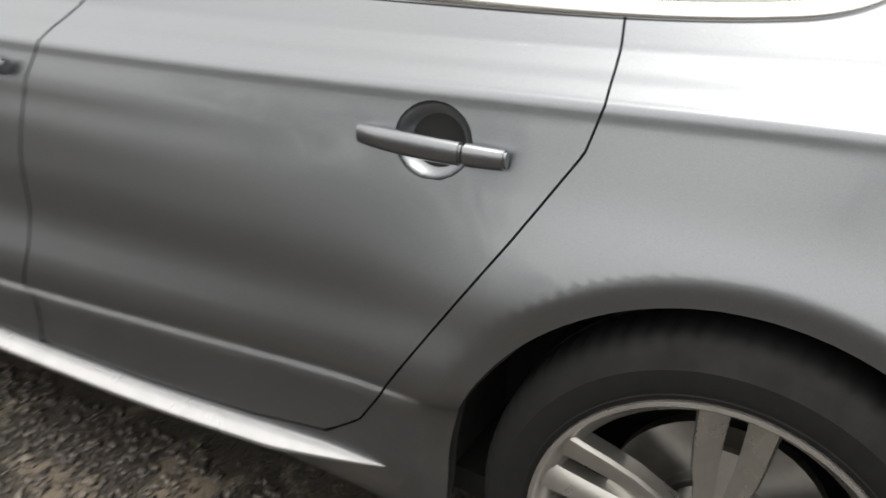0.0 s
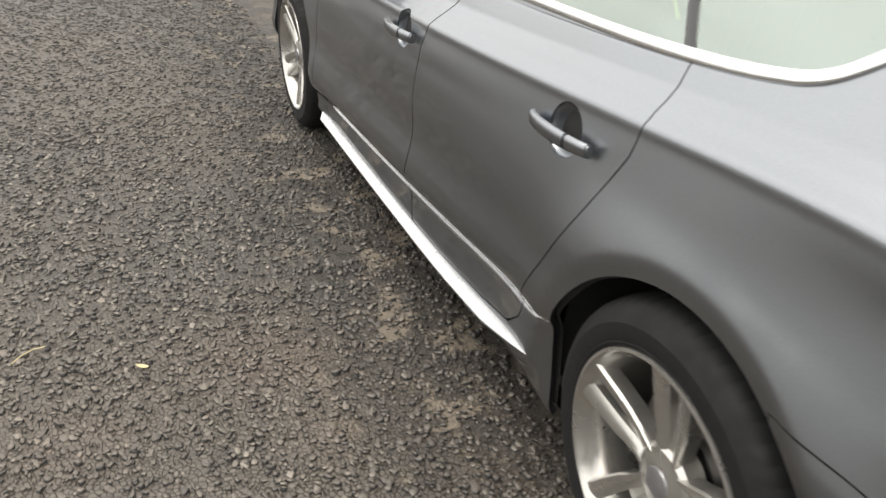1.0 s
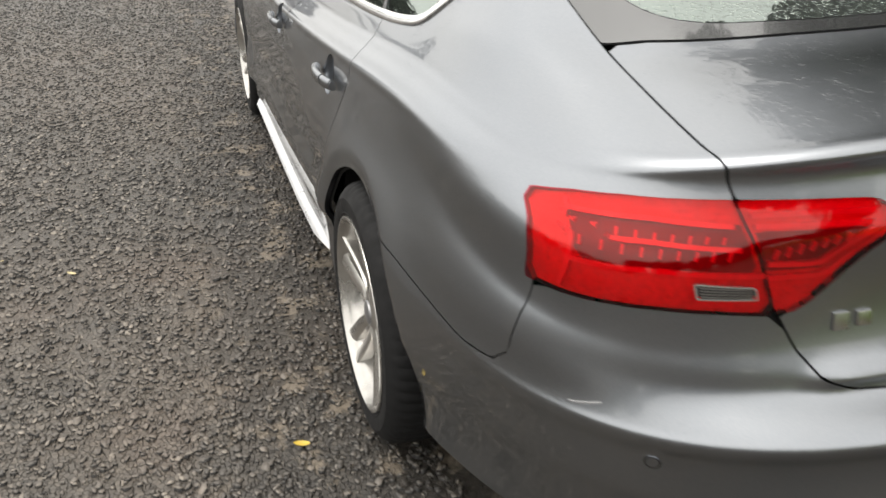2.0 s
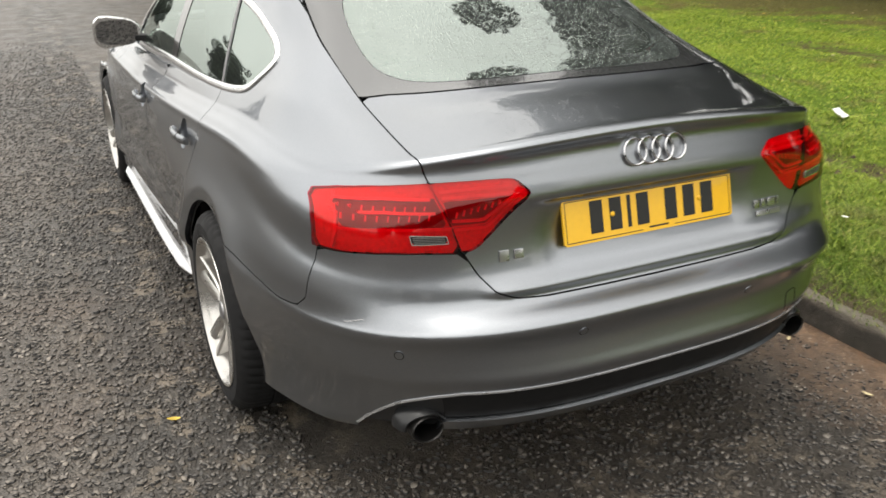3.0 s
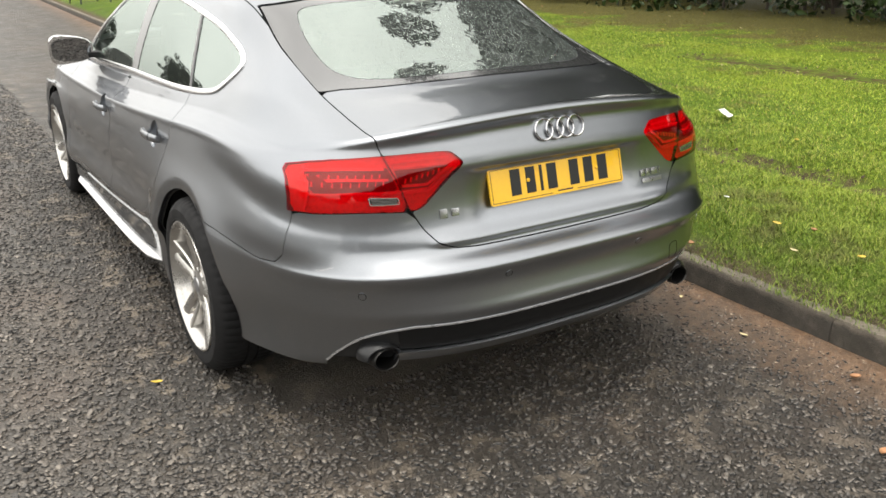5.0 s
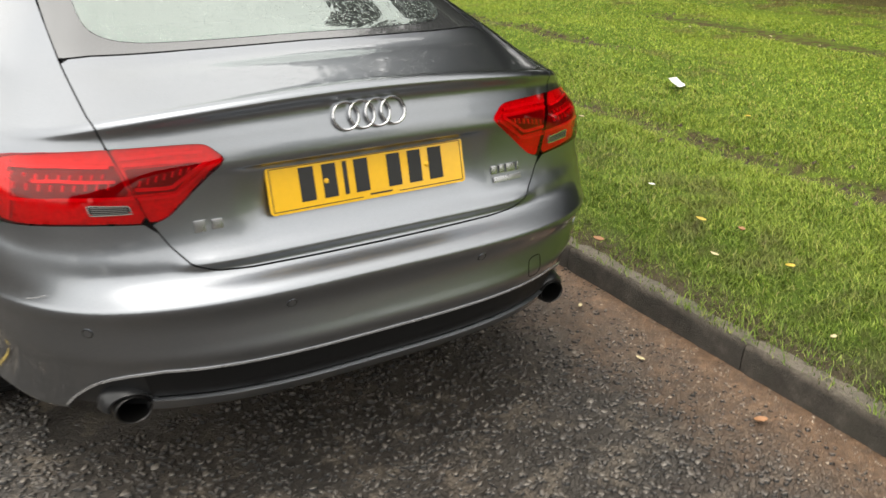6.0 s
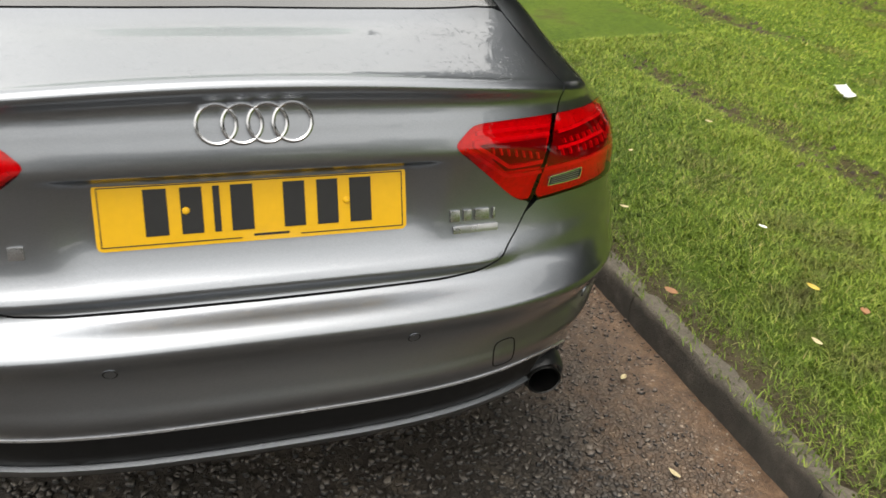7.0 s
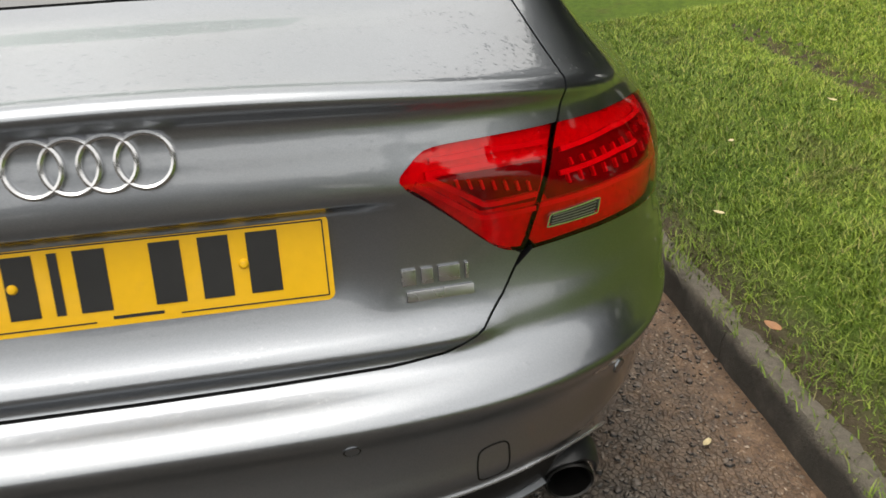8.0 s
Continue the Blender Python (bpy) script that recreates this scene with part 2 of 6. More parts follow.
def blade_material():
    m = Mat("grass_blades")
    r = m.tree.nodes.new("ShaderNodeNewGeometry").outputs["Random Per Island"]
    col = m.ramp(r, (0.0, (0.030, 0.058, 0.006)), (0.30, (0.110, 0.175, 0.018)), (0.72, (0.21, 0.275, 0.038)), (0.90, (0.33, 0.35, 0.09)), (0.97, (0.26, 0.22, 0.09)), (1.0, (0.34, 0.27, 0.14)))
    tuft = m.ramp(m.noise(26, 5, 0.75), (0.36, (0.36, 0.42, 0.34)), (0.5, (1.0, 1.0, 0.95)), (0.64, (1.5, 1.45, 1.3)))
    col = m.mix(0.8, col, tuft, "MULTIPLY")
    a = m.noise(1.3, 6)
    col = m.mix(m.ramp(a, (0.4, 0.0), (0.75, 0.5)), col, (0.23, 0.275, 0.028))
    # same brown on the blades: thin grass plus tree shade put into the colour
    far = m.ramp(m.math("MULTIPLY", m.axes()[0], 0.1), (0.62, 0.0), (0.88, 0.34))
    bare_and_shade = m.ramp(m.math("ADD", m.noise(1.6, 6, 0.65), far), (0.56, 0.0), (0.70, 0.8))
    col = m.mix(bare_and_shade, col, (0.115, 0.086, 0.042))
    m.set(Base_Color=lush(m, col), Roughness=0.6, Specular_IOR_Level=0.3)
    return m.mat


def leafy_material(name, low, high, rough=0.5):
    m = Mat(name)
    r = m.tree.nodes.new("ShaderNodeNewGeometry").outputs["Random Per Island"]
    m.set(Base_Color=m.ramp(r, (0.0, low), (1.0, high)), Roughness=rough, Specular_IOR_Level=0.35)
    return m.mat


PAINT = paint_material()
GLASS = glass_material("side_glass", (0.80, 0.88, 0.84), False, 3.7, 0.03)
WET_GLASS = glass_material("wet_rear_glass", (0.60, 0.72, 0.66), True, 3.3, 0.05)
LENS = glass_material("red_lens", (1.0, 0.07, 0.16), False, 1.45)
CHROME = plain("brushed_bright_trim", (0.82, 0.82, 0.82), 0.22, 1.0, 0, 30, 0, 0.05)
BADGE = plain("polished_chrome", (0.55, 0.55, 0.56), 0.22, 1.0, 0, 30, 0, 0.03)
BADGE_DARK = plain("dark_chrome", (0.46, 0.46, 0.47), 0.28, 1.0, 0, 30, 0, 0.03)
ALLOY = plain("silver_alloy", (0.50, 0.485, 0.46), 0.28, 0.85, 0.02, 18, 0.5, 0.1)
RUBBER = plain("tyre_rubber", (0.011, 0.011, 0.0115), 0.8, 0, 0.15, 60, 0, 0.12, 0.25)
BLACK = plain("satin_black_plastic", (0.008, 0.008, 0.0085), 0.5, 0, 0.05, 60, 0, 0.12, 0.22)
GLOSS_BLACK = plain("gloss_black", (0.012, 0.012, 0.013), 0.08, 0, 0, 20, 0.5)
FRIT = plain("black_glass_border", (0.035, 0.036, 0.037), 0.12, 0, 0.03, 300, 1.0, 0.12, 1.0)
LINER = plain("dark_underbody", (0.012, 0.012, 0.012), 0.9, 0, 0.1, 30)
CLOTH = plain("dark_seat_cloth", (0.035, 0.036, 0.038), 0.9, 0, 0.2, 60)
# paler than the body paint: the sky's reflection is partly in this colour
SKIRT = plain("pale_silver_and_glint", (0.54, 0.54, 0.55), 0.28, 0.6, 0, 20, 0.8, 0.06)
SOOTY = plain("sooty_steel", (0.03, 0.029, 0.028), 0.35, 0.8, 0.05, 25)
STEEL = plain("dull_steel", (0.35, 0.34, 0.33), 0.4, 1.0, 0.05, 25)
YELLOW = plain("yellow_reflective_plate", (0.74, 0.42, 0.004), 0.35, 0, 0.01, 60, 0.4, 0.03)
INK = plain("black_print", (0.012, 0.012, 0.012), 0.5)
RED_INNER = plain("red_reflector", (0.84, 0.02, 0.075), 0.3, 0.1, 0.05, 120)
RED_DARK = plain("dark_red_housing", (0.20, 0.006, 0.022), 0.4, 0, 0.05, 60)
RED_BRIGHT = plain("bright_red_strip", (1.0, 0.13, 0.19), 0.3, 0, 0, 60)
GREY_LAMP = plain("smoked_lamp", (0.022, 0.021, 0.02), 0.5, 0.0, 0.1, 300, 0, 0.12, 0.3)
MIRROR = plain("mirror_glass", (0.36, 0.37, 0.38), 0.02, 1.0, 0, 10, 0, 0.02)
ASPHALT = asphalt_material()
CHIPS = chip_material()
TAR_SHADE = plain("tar_and_shade", (0.010, 0.0092, 0.0083), 0.6, 0, 0.1, 200)
BLADES = blade_material()
TURF = turf_material()


# ---- mesh helpers ----
def mesh_from(name, verts, faces, material, smooth=True):
    me = bpy.data.meshes.new(name)
    me.from_pydata([tuple(map(float, v)) for v in verts], [], [tuple(map(int, f)) for f in faces])
    if smooth:
        me.shade_smooth()
    me.materials.append(material)
    return me


def part(name, me, parent=None, label="", at=None):
    ob = new(name, me)
    ob.parent = parent
    if at is not None:
        ob.matrix_basis = at
    if label:
        ob["label"] = label
    return ob


def thing(name, label, category, group="", at=None):
    ob = new(name)
    ob.empty_display_size = 0.1
    if at is not None:
        ob.matrix_basis = at
    return tagged(ob, label, category, group)


def bm_mesh(name, bm, material, smooth=False, sharp=40):
    me = bpy.data.meshes.new(name)
    bmesh.ops.recalc_face_normals(bm, faces=bm.faces)
    if smooth:
        for f in bm.faces:
            f.smooth = True
        for e in bm.edges:
            if len(e.link_faces) == 2 and e.calc_face_angle(0) > radians(sharp):
                e.smooth = False
    bm.to_mesh(me)
    bm.free()
    me.materials.append(material)
    return me


def add_box(bm, sx, sy, sz, m=None, bevel=0.0, segs=2):
    r = bmesh.ops.create_cube(bm, size=1.0, matrix=(m or Matrix()) @ Matrix.Diagonal((sx, sy, sz, 1)))
    if bevel:
        es = list({e for v in r["verts"] for e in v.link_edges})
        bmesh.ops.bevel(bm, geom=es, offset=bevel, segments=segs, profile=0.7, affect="EDGES")


def box(name, sx, sy, sz, material, m=None, bevel=0.004, segs=2):
    bm = bmesh.new()
    add_box(bm, sx, sy, sz, m, bevel, segs)
    return bm_mesh(name, bm, material, True)


def lathe(name, profile, material, n=48, axis="x", sharp=35):
    """Turns (r, h) pairs about an axis."""
    bm = bmesh.new()
    rings = []
    for r, h in profile:
        ring = []
        for i in range(n):
            a = 2 * math.pi * i / n
            p = {"x": (h, r * math.cos(a), r * math.sin(a)), "z": (r * math.cos(a), r * math.sin(a), h), "y": (r * math.cos(a), h, r * math.sin(a))}[axis]
            ring.append(bm.verts.new(p))
        rings.append(ring)
    for a, b in zip(rings, rings[1:]):
        for i in range(n):
            bm.faces.new((a[i], a[(i + 1) % n], b[(i + 1) % n], b[i]))
    return bm_mesh(name, bm, material, True, sharp)


def sweep(name, pts, profile, material, closed=False, up=None, smooth=True):
    """Sweeps a closed (a, b) profile along points; a runs along the side vector, b along up."""
    pts = [Vector(p) for p in pts]
    n, k = len(pts), len(profile)
    verts, faces = [], []
    for i, p in enumerate(pts):
        a, b = pts[(i - 1) % n if closed else max(i - 1, 0)], pts[(i + 1) % n if closed else min(i + 1, n - 1)]
        t = (b - a).normalized()
        u = Vector(up[i] if isinstance(up, list) else (up or (0, 0, 1)))
        s = t.cross(u).normalized()
        w = s.cross(t).normalized()
        for c, d in profile:
            verts.append(p + s * c + w * d)
    for i in range(n if closed else n - 1):
        j = (i + 1) % n
        for c in range(k):
            d = (c + 1) % k
            faces.append((i * k + c, i * k + d, j * k + d, j * k + c))
    if not closed:
        faces.append(tuple(range(k)))
        faces.append(tuple(reversed(range((n - 1) * k, n * k))))
    bm = bmesh.new()
    vs = [bm.verts.new(v) for v in verts]
    for f in faces:
        bm.faces.new([vs[i] for i in f])
    return bm_mesh(name, bm, material, smooth, 45)


def curve(pairs, x):
    """A smooth curve through (x, y) pairs, flat beyond its ends."""
    px, py = np.array([p[0] for p in pairs], float), np.array([p[1] for p in pairs], float)
    x = np.asarray(x, float)
    if len(px) == 1:
        return np.full(x.shape, py[0])
    d = np.diff(py) / np.diff(px)
    h = np.diff(px)
    m = np.zeros(len(px))
    if len(px) > 2:
        m[1:-1] = (d[:-1] * h[1:] + d[1:] * h[:-1]) / (h[1:] + h[:-1])
    m[0], m[-1] = d[0], d[-1]
    xc = np.clip(x, px[0], px[-1])
    i = np.clip(np.searchsorted(px, xc, side="right") - 1, 0, len(h) - 1)
    t = (xc - px[i]) / h[i]
    return ((2 * t**3 - 3 * t**2 + 1) * py[i] + (t**3 - 2 * t**2 + t) * h[i] * m[i] + (-2 * t**3 + 3 * t**2) * py[i + 1] + (t**3 - t**2) * h[i] * m[i + 1])


def smoothstep(t):
    t = np.clip(t, 0, 1)
    return t * t * (3 - 2 * t)


# ---- the car's skin: level lines that run from the tail's middle round the left flank to the nose ----
WHEEL_R, ARCH_R, ARCH_H = 0.325, 0.376, 0.356
AXLES = (0.0, 2.81)

CREASE_Z = ((-0.7, 0.905), (-0.45, 0.914), (-0.2, 0.912), (0.0, 0.903), (0.25, 0.886), (0.8, 0.85), (1.35, 0.822), (2.2, 0.80), (2.8, 0.79), (3.3, 0.74))
CREASE_W = ((-0.9, 0.822), (-0.45, 0.833), (0.0, 0.842), (0.25, 0.848), (1.0, 0.862), (2.0, 0.866), (2.8, 0.855), (3.4, 0.80))
BELT_Z = ((-0.2, 1.055), (0.0, 1.018), (0.3, 0.982), (0.65, 0.969), (1.12, 0.958), (1.6, 0.938), (2.1, 0.91), (2.5, 0.90))
BELT_W = ((-0.5, 0.70), (-0.1, 0.732), (0.1, 0.750), (0.3, 0.762), (1.0, 0.772), (1.8, 0.77), (2.4, 0.74), (2.8, 0.70))


def off(pairs, d):
    return tuple((a, b + d) for a, b in pairs)


def half(pairs_a, pairs_b, f):
    ys = sorted({p[0] for p in pairs_a} | {p[0] for p in pairs_b})
    return tuple((y, float((1 - f) * curve(pairs_a, y) + f * curve(pairs_b, y))) for y in ys)


# tail y, tail z, (crown drop, corner drop), tail power, flank start, flank end, nose y, nose z, flank heights, flank half-widths
LEVELS = [
    (-0.80, 0.27, (0.00, 0), 3.2, -0.1, 3.0, 3.40, 0.20, ((0, 0.150),), ((0, 0.80),)),
    (-0.99, 0.32, (0.00, 0), 3.2, -0.1, 3.0, 3.56, 0.22, ((0, 0.178),), ((-0.6, 0.846), (0, 0.856), (0.4, 0.860))),
    (-1.040, 0.385, (-0.02, 0), 3.2, -0.1, 3.0, 3.60, 0.28, ((0.4, 0.268), (1.0, 0.226), (2.3, 0.206)), ((-0.6, 0.850), (0, 0.862), (0.4, 0.880))),
    (-1.058, 0.455, (-0.02, 0), 3.3, -0.1, 3.0, 3.63, 0.36, ((0.4, 0.350), (1.2, 0.29), (2.3, 0.25)), ((-0.6, 0.859), (0.0, 0.869), (0.4, 0.884))),
    (-1.070, 0.489, (-0.015, 0), 3.3, -0.1, 3.0, 3.64, 0.40, ((0.4, 0.420), (1.2, 0.354), (2.3, 0.294)), ((-0.7, 0.870), (-0.3, 0.880), (0.4, 0.896), (1.2, 0.896), (2.3, 0.894))),
    (-1.063, 0.522, (-0.01, 0), 3.4, -0.1, 3.0, 3.645, 0.42, ((0.4, 0.442), (1.2, 0.372), (2.3, 0.308)), ((-0.7, 0.874), (-0.3, 0.886), (0.4, 0.909), (1.2, 0.909), (2.3, 0.907))),
    (-1.058, 0.578, (0.00, 0), 3.5, -0.1, 3.0, 3.65, 0.50, ((0.4, 0.56), (1.2, 0.52), (2.3, 0.50)), ((-0.7, 0.886), (-0.3, 0.894), (0.4, 0.904), (1.2, 0.894), (2.3, 0.898))),
    (-1.074, 0.629, (0.012, 0), 3.6, -0.1, 3.0, 3.64, 0.55, ((-0.6, 0.61), (0.4, 0.62), (1.2, 0.60), (2.3, 0.57)), ((-0.6, 0.887), (0.4, 0.899), (1.2, 0.894), (2.3, 0.898))),
    (-1.062, 0.640, (0.012, 0), 3.65, -0.1, 3.0, 3.63, 0.57, ((-0.6, 0.624), (0.4, 0.66), (1.2, 0.64), (2.3, 0.61)), ((-0.6, 0.884), (0.4, 0.893), (1.2, 0.891), (2.3, 0.895))),
    (-0.996, 0.667, (-0.03, 0), 4.3, -0.1, 3.0, 3.61, 0.60, ((-0.6, 0.69), (0.4, 0.72), (1.2, 0.69), (2.3, 0.66)), ((-0.6, 0.870), (0.4, 0.882), (1.2, 0.887), (2.3, 0.891))),
    (-0.985, 0.692, (-0.04, 0), 4.5, -0.1, 3.0, 3.60, 0.62, ((-0.6, 0.75), (0.4, 0.76), (1.2, 0.73), (2.3, 0.70)), ((-0.6, 0.857), (0.4, 0.874), (1.2, 0.881), (2.3, 0.886))),
    (-0.966, 0.738, (0.00, 0), 5.2, -0.1, 3.0, 3.59, 0.64, off(CREASE_Z, -0.075), tuple((y, w + (0.010 if y < -0.4 else 0.0145)) for y, w in CREASE_W)),
    (-0.955, 0.872, (0.00, 0), 4.9, -0.1, 3.0, 3.58, 0.655, off(CREASE_Z, -0.025), off(CREASE_W, 0.005)),
    (-0.963, 0.900, (0.00, 0), 4.2, -0.1, 3.0, 3.575, 0.665, CREASE_Z, CREASE_W),
    (-0.961, 0.918, (0.00, 0), 4.0, -0.1, 3.0, 3.565, 0.675, off(CREASE_Z, 0.006), off(CREASE_W, -0.007)),
    (-0.950, 0.954, (0.015, 0.014), 4.1, -0.1, 3.0, 3.55, 0.69, off(CREASE_Z, 0.020), off(CREASE_W, -0.021)),
    (-0.940, 0.997, (0.048, 0.020), 4.35, -0.1, 3.0, 3.52, 0.715, off(CREASE_Z, 0.034), off(CREASE_W, -0.038)),
    (-0.957, 1.030, (0.062, 0.030), 4.15, -0.1, 3.0, 3.48, 0.74, off(CREASE_Z, 0.046), off(CREASE_W, -0.050)),
    (-0.950, 1.0375, (0.063, 0.030), 4.2, -0.1, 3.0, 3.44, 0.76, off(CREASE_Z, 0.055), off(CREASE_W, -0.059)),
    (-0.915, 1.040, (0.058, 0.026), 4.4, -0.1, 3.0, 3.35, 0.80, half(off(CREASE_Z, 0.055), BELT_Z, 0.2), half(off(CREASE_W, -0.059), BELT_W, 0.2)),
    (-0.74, 1.058, (0.030, 0.012), 4.2, -0.1, 2.9, 3.0, 0.90, half(off(CREASE_Z, 0.055), BELT_Z, 0.62), half(off(CREASE_W, -0.059), BELT_W, 0.62)),
    (-0.585, 1.073, (0.000, 0), 4.2, -0.1, 2.3, 2.62, 0.985, BELT_Z, BELT_W),
    (-0.50, 1.118, (0.008, 0), 4.2, -0.02, 2.2, 2.50, 1.035, off(BELT_Z, 0.045), ((-0.5, 0.65), (-0.1, 0.695), (0.1, 0.723), (0.3, 0.744), (1.0, 0.760), (1.8, 0.758), (2.4, 0.728))),
    (-0.28, 1.228, (0.030, 0), 4.0, 0.2, 1.85, 2.12, 1.20, ((0.2, 1.19), (0.6, 1.18), (1.2, 1.175), (1.9, 1.14)), ((-0.1, 0.60), (0.15, 0.638), (0.35, 0.658), (0.6, 0.675), (1.2, 0.688), (1.9, 0.685))),
    (-0.06, 1.322, (0.008, 0), 4.0, 0.42, 1.40, 1.76, 1.325, ((0.3, 1.285), (0.7, 1.308), (1.0, 1.318), (1.4, 1.315), (1.6, 1.29)), ((0.0, 0.634), (0.35, 0.592), (0.7, 0.598), (1.2, 0.604), (1.6, 0.604))),
    (-0.02, 1.338, (0.012, 0), 4.0, 0.45, 1.36, 1.71, 1.342, ((0.3, 1.318), (0.7, 1.346), (1.0, 1.358), (1.4, 1.352)), ((0.2, 0.568), (0.7, 0.572), (1.2, 0.574), (1.6, 0.568))),
    (0.04, 1.349, (0.014, 0), 3.6, 0.48, 1.34, 1.66, 1.355, ((0.3, 1.342), (0.7, 1.369), (1.0, 1.381), (1.4, 1.375)), ((0.2, 0.515), (0.7, 0.520), (1.2, 0.522), (1.6, 0.515))),
    (0.20, 1.363, (0.010, 0), 3.0, 0.50, 1.32, 1.58, 1.370, ((0.3, 1.362), (0.7, 1.387), (1.0, 1.399), (1.4, 1.392)), ((0.5, 0.30),)),
    (0.36, 1.372, (0.000, 0), 2.5, 0.52, 1.30, 1.48, 1.376, ((0.3, 1.370), (0.7, 1.391), (1.0, 1.404), (1.4, 1.396)), ((0.5, 0.0),)),
]
NU, SUB = 250, 14


def level_line(spec):
    ty, tz, drop, power, y0, y1, ny, nz, zs, ws = spec
    a = np.linspace(0, math.pi / 2, NU + 1)
    r = (np.sin(a) ** power + np.cos(a) ** power) ** (-1 / power)
    yt = y0 - (y0 - ty) * r * np.cos(a)
    xt = r * np.sin(a)
    kt = smoothstep((yt - ty) / (y0 - ty))
    zt = (1 - kt) * (tz - drop[0] * xt**2 - drop[1] * xt**8) + kt * curve(zs, yt)
    xt = xt * curve(ws, yt)
    ym = np.linspace(y0, y1, 2 * NU + 1)[1:]
    zm, xm = curve(zs, ym), curve(ws, ym)
    a = a[::-1][1:]
    r = (np.sin(a) ** 3 + np.cos(a) ** 3) ** (-1 / 3)
    yn = y1 + (ny - y1) * r * np.cos(a)
    xn = r * np.sin(a)
    kn = smoothstep((ny - yn) / (ny - y1))
    zn = (1 - kn) * (nz - 0.02 * xn**2) + kn * curve(zs, yn)
    xn = xn * curve(ws, yn)
    return np.stack([-np.concatenate([xt, xm, xn]), np.concatenate([yt, ym, yn]), np.concatenate([zt, zm, zn])], 1)


def blur(p, axis, sigma, flip=False):
    """Runs a bell filter along one way of the net; flip mirrors it over the car's middle."""
    k = int(3 * sigma)
    w = np.exp(-0.5 * (np.arange(-k, k + 1) / sigma) ** 2)
    w /= w.sum()
    q = np.moveaxis(p, axis, 0)
    if flip:
        head, tail = q[1:k + 1][::-1] * (-1, 1, 1), q[-k - 1:-1][::-1] * (-1, 1, 1)
    else:
        head, tail = 2 * q[:1] - q[1:k + 1][::-1], 2 * q[-1:] - q[-k - 1:-1][::-1]
    q = np.concatenate([head, q, tail])
    out = sum(w[i] * q[i:len(q) - 2 * k + i] for i in range(2 * k + 1))
    return np.moveaxis(out, 0, axis)


def fair(p):
    """Evens out small waves, more on the upper body than by the creases."""
    p = blur(blur(p, 0, 7, True), 1, 2.0)
    soft = blur(blur(p, 0, 16, True), 1, 9.0)
    row = np.arange(p.shape[1]) / SUB
    k = smoothstep((row - 20.0) / 1.5)[None, :, None]
    return p * (1 - k) + soft * k


def build_skin():
    ctrl = np.stack([level_line(s) for s in LEVELS], 1)
    h = np.maximum(np.linalg.norm(np.diff(ctrl, axis=1), axis=2), 1e-4)[..., None]
    d = np.diff(ctrl, axis=1) / h
    m = np.empty_like(ctrl)
    m[:, 1:-1] = (d[:, :-1] * h[:, 1:] + d[:, 1:] * h[:, :-1]) / (h[:, 1:] + h[:, :-1])
    m[:, 0], m[:, -1] = d[:, 0], d[:, -1]
    cols = []
    for k in range(len(LEVELS) - 1):
        for j in range(SUB):
            t = j / SUB
            cols.append((2 * t**3 - 3 * t**2 + 1) * ctrl[:, k] + (t**3 - 2 * t**2 + t) * h[:, k] * m[:, k] + (-2 * t**3 + 3 * t**2) * ctrl[:, k + 1] + (t**3 - t**2) * h[:, k] * m[:, k + 1])
    cols.append(ctrl[:, -1])
    p = np.stack(cols, 1)
    p = fair(p)
    # swollen wheel arches with a turned-in lip
    for ya in AXLES:
        r = np.hypot(p[..., 1] - ya, (p[..., 2] - WHEEL_R) * ARCH_R / ARCH_H) - ARCH_R
        low = smoothstep((0.95 - p[..., 2]) / 0.35) * (np.abs(p[..., 0]) > 0.5)
        p[..., 0] -= low * (0.020 if ya == 0 else 0.012) * np.exp(-((np.maximum(r, 0) / 0.15) ** 2))
        p[..., 0] += low * 0.014 * smoothstep((0.046 - r) / 0.055)
    # the turned-under lower edge of the tailgate
    p[..., 1] -= 0.013 * np.exp(-(((p[..., 2] - 0.694) / 0.016) ** 2)) * smoothstep((0.50 + p[..., 0]) / 0.10) * (p[..., 1] < -0.8)
    # the pocket for the number plate
    pocket = smoothstep((0.345 + p[..., 0]) / 0.08) * smoothstep((p[..., 2] - 0.69) / 0.10) * smoothstep((0.888 - p[..., 2]) / 0.012) * (p[..., 1] < -0.8)
    p[..., 1] += 0.011 * pocket
    return p


SKIN = build_skin()
UN, VN = SKIN.shape[:2]


def skin_normals():
    n = np.cross(np.gradient(SKIN, axis=0), np.gradient(SKIN, axis=1))
    n /= np.maximum(np.linalg.norm(n, axis=2, keepdims=True), 1e-9)
    n = n if n[UN // 2, VN // 3, 0] < 0 else -n
    n[:, -3:] = n[:, -4:-3]
    n[:, -1, 0] = 0
    n[0, :, 0] = 0
    n[-1, :, 0] = 0
    return n / np.maximum(np.linalg.norm(n, axis=2, keepdims=True), 1e-9)


NORMALS = skin_normals()


def sample(grid, uv):
    u, v = np.clip(uv[:, 0], 0, UN - 1.001), np.clip(uv[:, 1], 0, VN - 1.001)
    i, j = u.astype(int), v.astype(int)
    a, b = (u - i)[:, None], (v - j)[:, None]
    return grid[i, j] * (1 - a) * (1 - b) + grid[i + 1, j] * a * (1 - b) + grid[i, j + 1] * (1 - a) * b + grid[i + 1, j + 1] * a * b


